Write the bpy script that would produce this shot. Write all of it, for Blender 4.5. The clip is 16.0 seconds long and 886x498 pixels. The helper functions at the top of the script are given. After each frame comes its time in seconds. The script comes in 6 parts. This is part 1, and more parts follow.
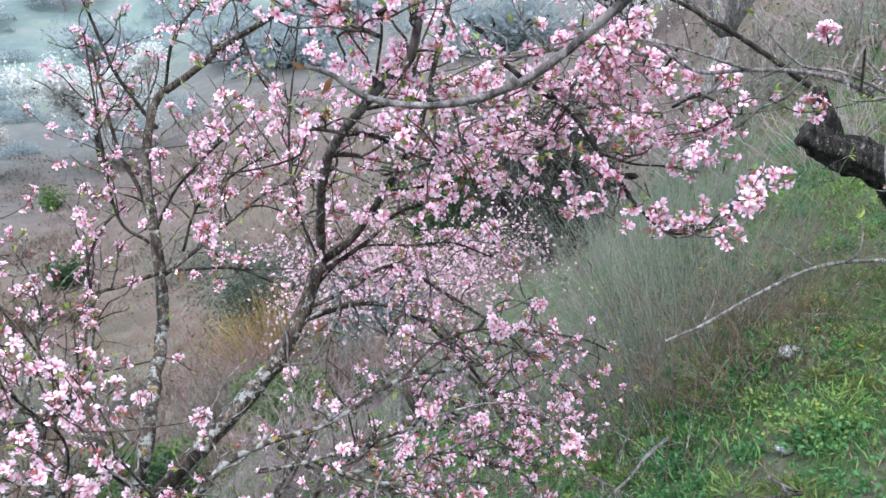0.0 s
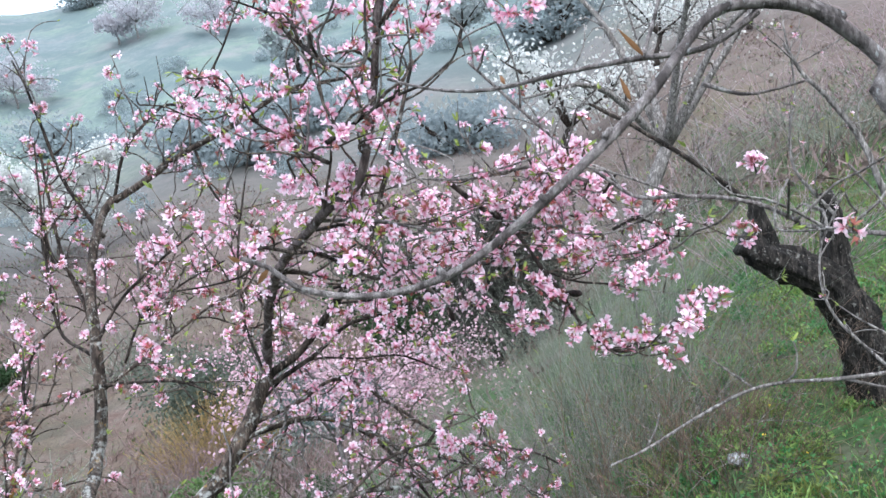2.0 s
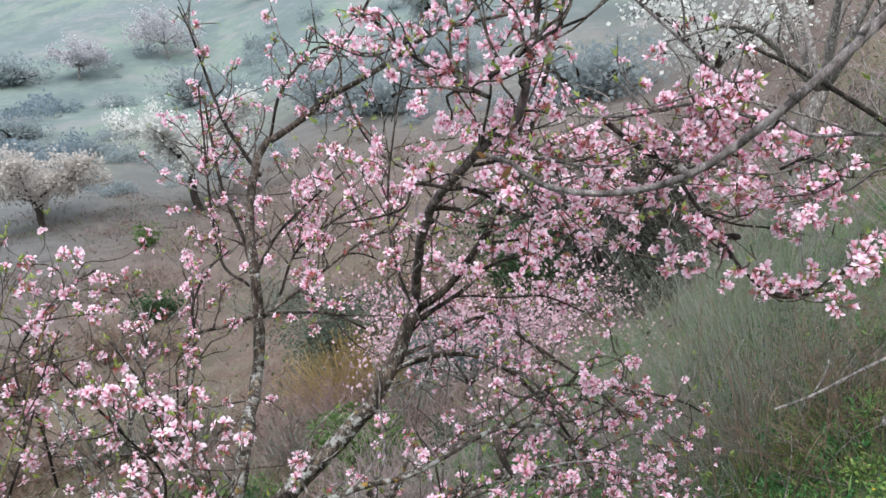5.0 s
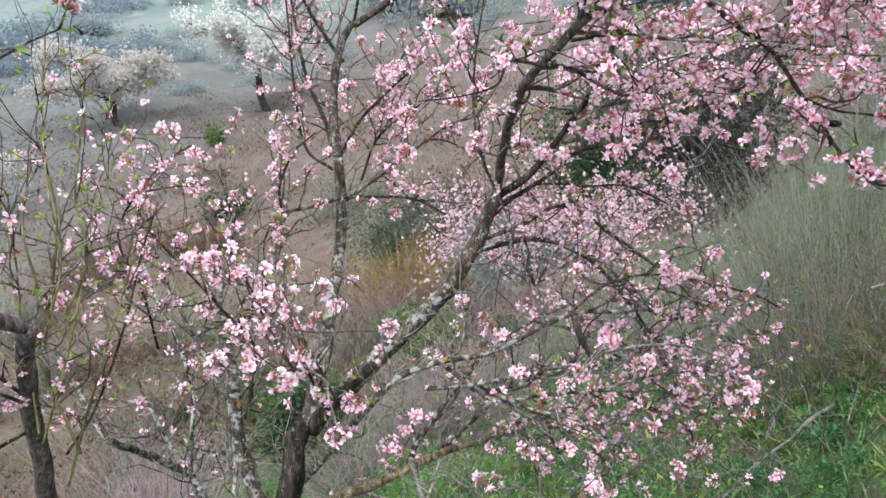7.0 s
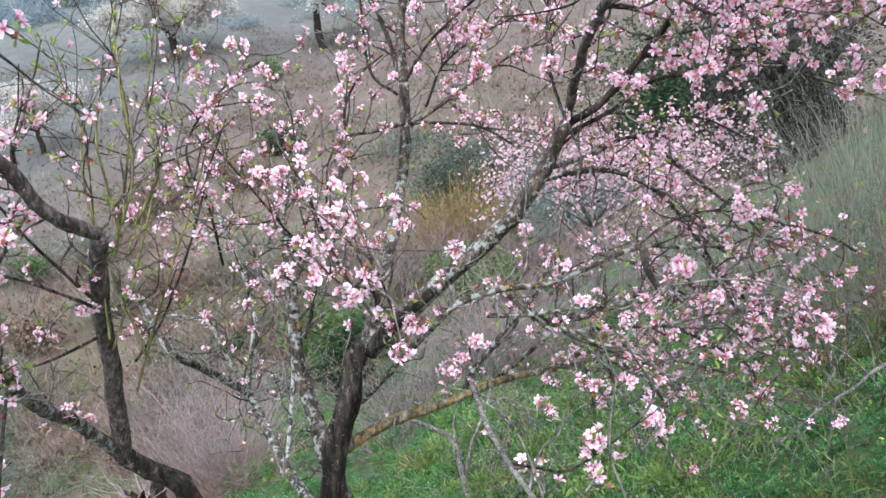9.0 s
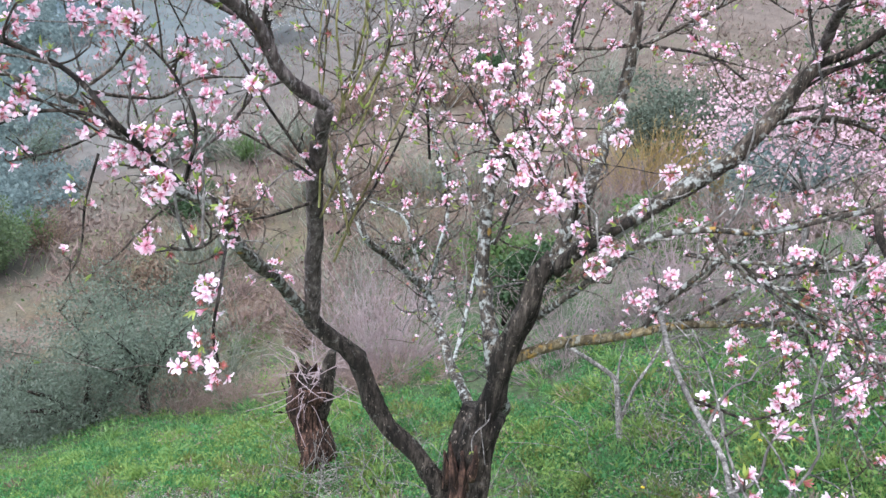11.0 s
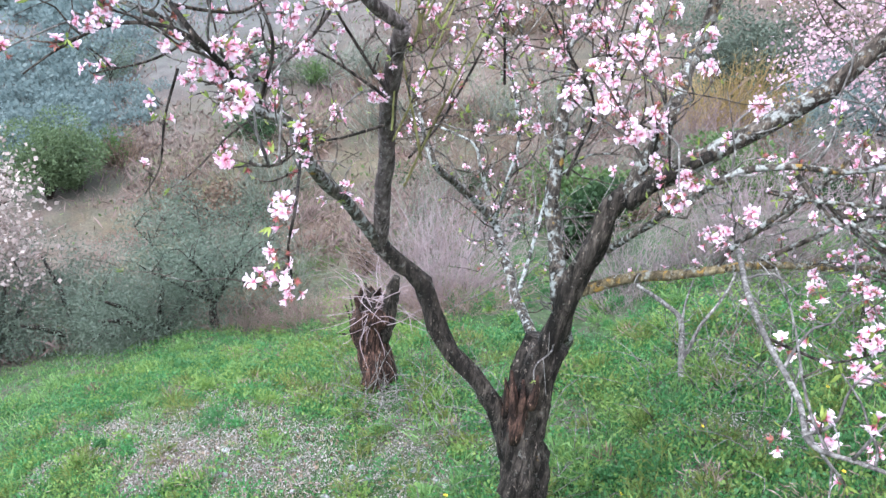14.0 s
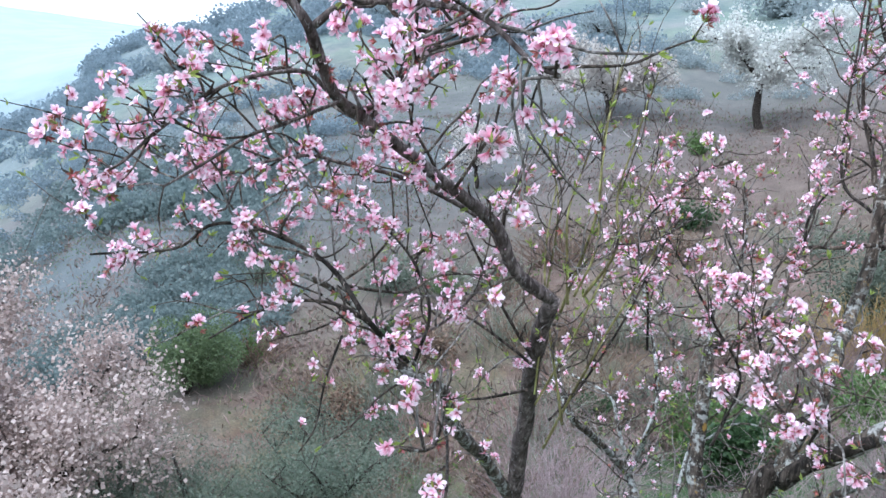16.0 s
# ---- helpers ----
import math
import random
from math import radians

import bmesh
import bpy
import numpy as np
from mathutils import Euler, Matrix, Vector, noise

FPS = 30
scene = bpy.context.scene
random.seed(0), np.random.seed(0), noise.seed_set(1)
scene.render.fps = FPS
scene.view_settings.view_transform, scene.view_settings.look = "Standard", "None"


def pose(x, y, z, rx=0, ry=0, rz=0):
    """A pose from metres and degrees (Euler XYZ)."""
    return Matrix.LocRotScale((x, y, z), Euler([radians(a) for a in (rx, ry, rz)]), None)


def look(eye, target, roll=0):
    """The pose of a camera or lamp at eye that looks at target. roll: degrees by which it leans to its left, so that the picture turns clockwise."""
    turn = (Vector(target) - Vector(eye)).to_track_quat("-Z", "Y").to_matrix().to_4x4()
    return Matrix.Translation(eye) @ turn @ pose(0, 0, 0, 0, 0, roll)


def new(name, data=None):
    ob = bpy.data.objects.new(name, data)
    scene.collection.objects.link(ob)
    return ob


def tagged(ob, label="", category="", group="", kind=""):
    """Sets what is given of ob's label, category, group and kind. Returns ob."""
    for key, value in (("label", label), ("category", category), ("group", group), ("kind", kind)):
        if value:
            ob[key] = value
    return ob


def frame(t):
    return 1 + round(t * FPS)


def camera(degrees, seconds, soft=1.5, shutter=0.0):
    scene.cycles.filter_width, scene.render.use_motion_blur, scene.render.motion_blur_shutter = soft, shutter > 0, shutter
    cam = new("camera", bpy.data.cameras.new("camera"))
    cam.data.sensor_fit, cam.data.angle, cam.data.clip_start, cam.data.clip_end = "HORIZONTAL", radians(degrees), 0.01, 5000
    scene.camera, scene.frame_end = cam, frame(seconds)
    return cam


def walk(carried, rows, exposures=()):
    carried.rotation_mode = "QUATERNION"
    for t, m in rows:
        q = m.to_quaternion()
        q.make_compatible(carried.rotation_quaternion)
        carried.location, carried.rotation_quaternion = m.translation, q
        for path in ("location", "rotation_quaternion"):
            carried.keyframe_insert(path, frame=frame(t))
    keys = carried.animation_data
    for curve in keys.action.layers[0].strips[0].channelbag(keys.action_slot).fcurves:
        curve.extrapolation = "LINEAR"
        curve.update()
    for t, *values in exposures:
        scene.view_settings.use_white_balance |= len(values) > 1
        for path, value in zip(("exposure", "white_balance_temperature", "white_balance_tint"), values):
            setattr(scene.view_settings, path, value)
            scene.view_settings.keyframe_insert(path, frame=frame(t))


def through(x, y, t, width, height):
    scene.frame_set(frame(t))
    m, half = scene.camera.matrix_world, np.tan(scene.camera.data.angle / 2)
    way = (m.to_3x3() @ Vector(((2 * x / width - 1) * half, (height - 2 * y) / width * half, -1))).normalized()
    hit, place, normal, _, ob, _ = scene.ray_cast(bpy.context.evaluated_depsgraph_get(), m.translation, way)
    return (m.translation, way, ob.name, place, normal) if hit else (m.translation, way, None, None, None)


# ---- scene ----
cam = camera(58.2, 16.0, soft=1.5)
PATH = [
    (0, (-0.015, 0.05, 1.909), (-0.049, 2.02, 1.57), -3.9),
    (0.5, (-0.015, 0.047, 1.92), (0.008, 2.029, 1.649), -3.3),
    (1, (-0.012, 0.048, 1.929), (0.06, 2.034, 1.702), -3.4),
    (1.5, (-0.005, 0.045, 1.941), (0.082, 2.036, 1.772), -3.4),
    (2, (-0.003, 0.042, 1.949), (0.097, 2.037, 1.845), -3.4),
    (2.5, (-0.01, 0.041, 1.957), (0.023, 2.039, 1.876), -3.8),
    (3, (-0.017, 0.042, 1.967), (0.013, 2.042, 1.936), -3.8),
    (3.5, (-0.021, 0.05, 1.971), (-0.04, 2.049, 1.935), -4.2),
    (4, (-0.038, 0.043, 1.961), (-0.145, 2.038, 1.865), -4.1),
    (4.2, (-0.04, 0.044, 1.955), (-0.174, 2.035, 1.835), -3.8),
    (6.3, (-0.095, -0.012, 1.896), (-0.431, 1.932, 1.563), -2.0),
    (6.5, (-0.1, -0.014, 1.893), (-0.452, 1.924, 1.545), -1.9),
    (7, (-0.108, -0.014, 1.876), (-0.483, 1.902, 1.441), -1.7),
    (7.5, (-0.112, -0.009, 1.865), (-0.503, 1.895, 1.395), -1.7),
    (8, (-0.117, -0.003, 1.847), (-0.512, 1.891, 1.341), -1.1),
    (8.5, (-0.131, -0.006, 1.837), (-0.549, 1.874, 1.297), -0.8),
    (9, (-0.146, -0.011, 1.828), (-0.638, 1.843, 1.259), -0.4),
    (9.2, (-0.145, -0.015, 1.828), (-0.702, 1.825, 1.275), 0.9),
    (11.3, (-0.184, -0.031, 1.749), (-1.066, 1.573, 0.943), 5.1),
    (11.5, (-0.179, -0.03, 1.735), (-1.033, 1.557, 0.867), 4.8),
    (12, (-0.167, -0.026, 1.71), (-0.933, 1.513, 0.689), 5.0),
    (12.5, (-0.15, -0.029, 1.688), (-0.894, 1.462, 0.582), 4.6),
    (13, (-0.165, -0.028, 1.688), (-0.925, 1.471, 0.604), 7.5),
    (13.5, (-0.197, -0.037, 1.722), (-1.084, 1.464, 0.742), 7.1),
    (14, (-0.201, -0.033, 1.753), (-1.16, 1.465, 0.84), 6.0),
    (14.5, (-0.198, -0.022, 1.786), (-1.352, 1.352, 0.902), 4.3),
    (15, (-0.216, -0.027, 1.818), (-1.392, 1.406, 1.068), 5.5),
    (15.5, (-0.238, -0.057, 1.856), (-1.478, 1.4, 1.276), 5.3),
    (16, (-0.253, -0.072, 1.883), (-1.59, 1.344, 1.428), 5.5),
]
walk(cam, [(t, look(eye, target, roll)) for t, eye, target, roll in PATH],
     exposures=[(0.0, 1.06, 5750, 9), (1.5, 1.03, 5750, 9), (2.1, 0.95, 5800, 9), (2.5, 0.68, 5850, 10), (3.0, 0.76, 5950, 10), (3.5, 0.83, 6050, 10), (4.0, 0.62, 6300, 10),
                (6.5, 0.90, 6250, 9), (8.0, 1.00, 6200, 8), (9.0, 1.06, 6000, 8), (11.5, 1.27, 5850, 9), (12.5, 1.33, 5800, 9), (13.5, 1.54, 5750, 9), (14.5, 1.53, 5600, 8),
                (15.0, 1.40, 5560, 7), (15.6, 1.30, 5540, 7), (16.0, 0.92, 5540, 8)])

# ---- sky and sun: a bright overcast ----
world = bpy.data.worlds.new("overcast_sky")
scene.world = world
world.use_nodes = True
wn, wl = world.node_tree.nodes, world.node_tree.links
wn.clear()
sky = wn.new("ShaderNodeTexSky")
sky.sky_type, sky.sun_disc = "NISHITA", False
sky.sun_elevation, sky.sun_rotation = radians(55), radians(150)
sky.air_density, sky.dust_density = 1.0, 4.0
sky_bg = wn.new("ShaderNodeBackground")
sky_bg.inputs[1].default_value = 0.06
wl.new(sky.outputs[0], sky_bg.inputs[0])
cloud_bg = wn.new("ShaderNodeBackground")
cloud_bg.inputs[0].default_value = (0.90, 0.96, 1.0, 1)
cloud_bg.inputs[1].default_value = 0.92
both = wn.new("ShaderNodeAddShader")
wl.new(sky_bg.outputs[0], both.inputs[0])
wl.new(cloud_bg.outputs[0], both.inputs[1])
sky_out = wn.new("ShaderNodeOutputWorld")
wl.new(both.outputs[0], sky_out.inputs[0])
sun = new("sun", bpy.data.lights.new("sun", "SUN"))
sun.data.energy, sun.data.angle, sun.data.color = 1.5, radians(20), (1.0, 0.97, 0.92)
sun.matrix_world = look((-3, -6, 10), (0, 0, 0))

# ---- materials ----
class Mat:
    """A small helper to wire one procedural material."""

    def __init__(self, name, rough=0.8):
        self.m = bpy.data.materials.new(name)
        self.m.use_nodes = True
        self.n, self.l = self.m.node_tree.nodes, self.m.node_tree.links
        self.b = self.n["Principled BSDF"]
        self.b.inputs["Roughness"].default_value = rough
        self.b.inputs["Specular IOR Level"].default_value = 0.25
        geo = self.n.new("ShaderNodeNewGeometry")
        self.pos, self.island = geo.outputs["Position"], geo.outputs["Random Per Island"]

    def noise(self, scale, detail=4, stretch=None, rough=0.6):
        t = self.n.new("ShaderNodeTexNoise")
        t.inputs["Scale"].default_value, t.inputs["Detail"].default_value = scale, detail
        t.inputs["Roughness"].default_value = rough
        src = self.pos
        if stretch:
            v = self.n.new("ShaderNodeVectorMath")
            v.operation = "MULTIPLY"
            v.inputs[1].default_value = stretch
            self.l.new(src, v.inputs[0])
            src = v.outputs[0]
        self.l.new(src, t.inputs["Vector"])
        return t.outputs["Fac"]

    def ramp(self, fac, *stops):
        r = self.n.new("ShaderNodeValToRGB")
        e = r.color_ramp.elements
        while len(e) < len(stops):
            e.new(0.5)
        for k, (p, c) in zip(e, stops):
            k.position, k.color = p, (*c, 1) if len(c) == 3 else c
        self.l.new(fac, r.inputs[0])
        return r.outputs[0]

    def mix(self, fac, a, b, mode="MIX"):
        x = self.n.new("ShaderNodeMix")
        x.data_type, x.blend_type = "RGBA", mode
        for s, i in ((fac, 0), (a, 6), (b, 7)):
            if hasattr(s, "is_output"):
                self.l.new(s, x.inputs[i])
            elif i == 0:
                x.inputs[0].default_value = s
            else:
                x.inputs[i].default_value = (*s, 1)
        return x.outputs[2]

    def color(self, c):
        if hasattr(c, "is_output"):
            self.l.new(c, self.b.inputs["Base Color"])
        else:
            self.b.inputs["Base Color"].default_value = (*c, 1)
        return self

    def bump(self, fac, strength=0.5, distance=0.01):
        b = self.n.new("ShaderNodeBump")
        b.inputs["Strength"].default_value, b.inputs["Distance"].default_value = strength, distance
        self.l.new(fac, b.inputs["Height"])
        self.l.new(b.outputs[0], self.b.inputs["Normal"])
        return self

    def thin(self, amount=0.35):
        """Lets some light through, as petals and leaves do."""
        t = self.n.new("ShaderNodeBsdfTranslucent")
        s = self.n.new("ShaderNodeMixShader")
        s.inputs[0].default_value = amount
        if self.b.inputs["Base Color"].is_linked:
            self.l.new(self.b.inputs["Base Color"].links[0].from_socket, t.inputs[0])
        else:
            t.inputs[0].default_value = self.b.inputs["Base Color"].default_value
        self.l.new(self.b.outputs[0], s.inputs[1])
        self.l.new(t.outputs[0], s.inputs[2])
        self.l.new(s.outputs[0], self.n["Material Output"].inputs[0])
        return self


def bark_material(name, dark, light, lichen=None, amount=0.5, orange=0.62, scale=1.0):
    k = Mat(name, 0.9)
    fine = k.noise(75 * scale, 7, (1, 1, 0.2), 0.7)
    coarse = k.noise(14 * scale, 4)
    c = k.ramp(fine, (0.41, dark), (0.56, light), (0.68, [min(1, v * 2.0) for v in light]))
    c = k.mix(k.ramp(coarse, (0.35, (0, 0, 0)), (0.7, (1, 1, 1))), c, [v * 0.6 for v in dark])
    ridge = k.noise(42 * scale, 6, (1, 1, 0.13), 0.65)
    c = k.mix(k.ramp(ridge, (0.40, (1, 1, 1)), (0.50, (0, 0, 0))), c, [v * 0.45 for v in dark])
    fleck = k.ramp(k.noise(120 * scale, 4, (1, 1, 0.3)), (0.63, (0, 0, 0)), (0.70, (1, 1, 1)))
    c = k.mix(fleck, c, [min(0.4, v * 3.0) for v in light])
    if lichen:
        crust = k.mix(k.ramp(k.noise(160 * scale, 3), (0.35, (0, 0, 0)), (0.65, (1, 1, 1))), [v * 0.62 for v in lichen], lichen)
        spots = k.ramp(k.mix(0.3, k.noise(30 * scale, 6), k.noise(75 * scale, 3)), (amount - 0.015, (0, 0, 0)), (amount + 0.06, (1, 1, 1)))
        c = k.mix(spots, c, crust)
        gold = k.ramp(k.noise(17 * scale, 5, (1.2, 1, 1)), (orange, (0, 0, 0)), (orange + 0.06, (1, 1, 1)))
        c = k.mix(gold, c, (0.33, 0.2, 0.05))
    return k.color(c).bump(k.mix(0.5, fine, ridge), 1.0, 0.016).m


BARK = bark_material("dark_bark", (0.020, 0.015, 0.012), (0.098, 0.078, 0.065), (0.24, 0.225, 0.20), 0.60, 0.70)
LICHEN = bark_material("lichened_bark", (0.05, 0.040, 0.033), (0.17, 0.135, 0.11), (0.43, 0.43, 0.405), 0.515, 0.62, 1.3)
BRANCH = bark_material("brown_branch_bark", (0.055, 0.042, 0.034), (0.17, 0.13, 0.105), (0.38, 0.37, 0.34), 0.575, 0.68, 1.5)
GOLD = bark_material("golden_lichened_bark", (0.12, 0.09, 0.05), (0.28, 0.22, 0.13), (0.34, 0.33, 0.29), 0.55, 0.58, 1.5)
SILVER = bark_material("silver_grey_bark", (0.15, 0.125, 0.12), (0.36, 0.32, 0.31), (0.42, 0.40, 0.39), 0.58, 0.8, 2.0)
SMOOTH = bark_material("smooth_bark", (0.10, 0.075, 0.07), (0.25, 0.205, 0.195), (0.32, 0.29, 0.29), 0.6, 0.8, 1.6)
GREY = bark_material("grey_twig_bark", (0.16, 0.14, 0.13), (0.36, 0.33, 0.31), (0.42, 0.41, 0.39), 0.6, 0.75, 1.5)
PALE_BARK = bark_material("white_lichened_bark", (0.10, 0.088, 0.078), (0.24, 0.215, 0.195), (0.56, 0.57, 0.55), 0.47, 0.64, 1.6)
GREEN_BARK = bark_material("green_shoot_bark", (0.17, 0.15, 0.06), (0.34, 0.33, 0.13))
WOOD = bark_material("split_wood", (0.025, 0.014, 0.011), (0.15, 0.08, 0.058))
BLACK = bark_material("black_wet_bark", (0.012, 0.010, 0.009), (0.058, 0.049, 0.042), (0.22, 0.21, 0.19), 0.59, 0.8)
BARKS = {"black": BLACK, "bark": BARK, "lichen": LICHEN, "branch": BRANCH, "pale": PALE_BARK, "smooth": SMOOTH, "silver": SILVER, "grey": GREY, "green": GREEN_BARK, "wood": WOOD, "gold": GOLD}


def petal_material(name, base, mid, tip):
    k = Mat(name, 0.55)
    uv = k.n.new("ShaderNodeUVMap")
    sep = k.n.new("ShaderNodeSeparateXYZ")
    k.l.new(uv.outputs[0], sep.inputs[0])
    c = k.ramp(sep.outputs[0], (0.05, base), (0.38, mid), (0.8, tip))
    v = k.ramp(k.noise(300, 2), (0.3, (0.86, 0.82, 0.86)), (0.7, (1, 1, 1)))
    c = k.mix(1.0, c, v, "MULTIPLY")
    w = k.ramp(k.island, (0.0, (0.80, 0.46, 0.56)), (0.22, (0.97, 0.78, 0.85)), (0.5, (1, 0.94, 0.97)), (1.0, (1, 1, 1)))
    c = k.mix(1.0, c, w, "MULTIPLY")
    return k.color(c).thin(0.36).m


PETAL = petal_material("pink_petal", (0.50, 0.05, 0.15), (0.97, 0.61, 0.74), (1.0, 0.89, 0.945))
PALE_PETAL = petal_material("pale_pink_petal", (0.75, 0.22, 0.35), (0.9, 0.62, 0.68), (0.92, 0.78, 0.82))
STAMEN = Mat("stamens", 0.7).color((0.50, 0.13, 0.16)).m


def leaf_material(name, a, b, through=0.3, rough=0.5):
    k = Mat(name, rough)
    c = k.ramp(k.island, (0.0, a), (1.0, b))
    c = k.mix(0.35, c, k.ramp(k.noise(40, 3), (0.3, [v * 0.6 for v in a]), (0.7, b)))
    return k.color(c).thin(through).m


CALYX = leaf_material("calyx", (0.20, 0.05, 0.05), (0.36, 0.15, 0.10), 0.1)
LEAF = leaf_material("young_leaf", (0.15, 0.22, 0.045), (0.36, 0.42, 0.10))
GRASS = leaf_material("grass_blade", (0.065, 0.150, 0.040), (0.235, 0.37, 0.125))
CLOVER = leaf_material("clover_leaf", (0.03, 0.135, 0.04), (0.13, 0.32, 0.11))
STRAW = leaf_material("dry_straw", (0.30, 0.24, 0.14), (0.48, 0.42, 0.28))
OLIVE = leaf_material("olive_leaf", (0.058, 0.082, 0.056), (0.20, 0.235, 0.185))
EVERGREEN = leaf_material("evergreen_leaf", (0.02, 0.045, 0.02), (0.07, 0.12, 0.05))
DEEPGREEN = leaf_material("deep_green_leaf", (0.070, 0.090, 0.066), (0.15, 0.172, 0.132))
# Scrub leaf darkened to carry the deep shade of the gully hollow.
HOLLOW_SHADE = leaf_material("shade_darkened_scrub_leaf", (0.028, 0.026, 0.022), (0.075, 0.072, 0.062), 0.1, 0.9)
BUSH = leaf_material("bush_leaf", (0.05, 0.10, 0.03), (0.14, 0.21, 0.07))
ROUNDBUSH = leaf_material("dull_green_bush_leaf", (0.075, 0.115, 0.055), (0.165, 0.215, 0.105))
HERB = leaf_material("herb_leaf", (0.09, 0.19, 0.045), (0.27, 0.36, 0.10))
BROOM = leaf_material("broom_stem", (0.075, 0.088, 0.062), (0.29, 0.305, 0.25), 0.0, 0.8)
PALE = leaf_material("pale_litter", (0.20, 0.165, 0.15), (0.56, 0.50, 0.49), 0.1, 0.9)
OLIVEGRASS = leaf_material("olive_grass_blade", (0.065, 0.095, 0.02), (0.22, 0.245, 0.07))
DARKHERB = leaf_material("dark_herb_leaf", (0.03, 0.10, 0.035), (0.11, 0.25, 0.09))
GOLDGRASS = leaf_material("golden_dry_grass", (0.26, 0.17, 0.06), (0.46, 0.34, 0.15))
LILAC = leaf_material("lilac_grey_twig", (0.21, 0.15, 0.158), (0.43, 0.335, 0.345), 0.0, 0.8)
# Leaf colours of far thickets and woods, with aerial haze painted in.
HAZED_THICKET = leaf_material("haze_tinted_thicket_leaf", (0.13, 0.172, 0.168), (0.23, 0.282, 0.278), 0.5)
HAZED_WOODLAND = leaf_material("haze_tinted_woodland_leaf", (0.20, 0.255, 0.29), (0.275, 0.335, 0.375), 0.5)
DRYTWIG = leaf_material("dormant_twig", (0.13, 0.088, 0.082), (0.33, 0.235, 0.22), 0.0, 0.8)
PINKSTRAW = leaf_material("pinkish_dry_stalk", (0.17, 0.105, 0.09), (0.40, 0.29, 0.26), 0.0, 0.8)
MAUVE = leaf_material("mauve_dry_scrub", (0.090, 0.066, 0.056), (0.235, 0.176, 0.152), 0.0, 0.9)
SCRUB = leaf_material("dry_scrub", (0.06, 0.038, 0.028), (0.27, 0.19, 0.14), 0.0, 0.9)
FARWHITE = leaf_material("white_blossom", (0.52, 0.53, 0.50), (0.80, 0.80, 0.77), 0.4)
FARPINK = leaf_material("blush_blossom", (0.62, 0.42, 0.42), (0.86, 0.70, 0.70), 0.3)
FARBEIGE = leaf_material("fading_blossom", (0.44, 0.40, 0.37), (0.66, 0.62, 0.58), 0.4)
# Pale far foliage: distance haze is part of these leaf and blossom colours.
HAZED_LEAF = leaf_material("haze_tinted_leaf", (0.29, 0.335, 0.345), (0.37, 0.415, 0.425), 0.6)
HAZYPINK = leaf_material("haze_tinted_pink_blossom", (0.48, 0.465, 0.495), (0.60, 0.58, 0.605), 0.6)
HAZYWHITE = leaf_material("haze_tinted_white_blossom", (0.34, 0.37, 0.365), (0.46, 0.49, 0.485), 0.5)
BLUSH = leaf_material("blush_white_blossom", (0.32, 0.235, 0.215), (0.60, 0.505, 0.47), 0.3)
ROSE = leaf_material("rose_blossom", (0.42, 0.24, 0.28), (0.72, 0.51, 0.57), 0.3)
YELLOW = Mat("yellow_petal", 0.5).color((0.85, 0.6, 0.03)).m
AMBER = Mat("amber_flower_centre", 0.7).color((0.70, 0.38, 0.02)).m
DEADLEAF = leaf_material("dead_leaf", (0.20, 0.09, 0.04), (0.38, 0.21, 0.10))
FRUIT = bark_material("withered_fruit", (0.03, 0.02, 0.018), (0.08, 0.06, 0.05))
STONE = bark_material("field_stone", (0.25, 0.25, 0.25), (0.45, 0.44, 0.43))


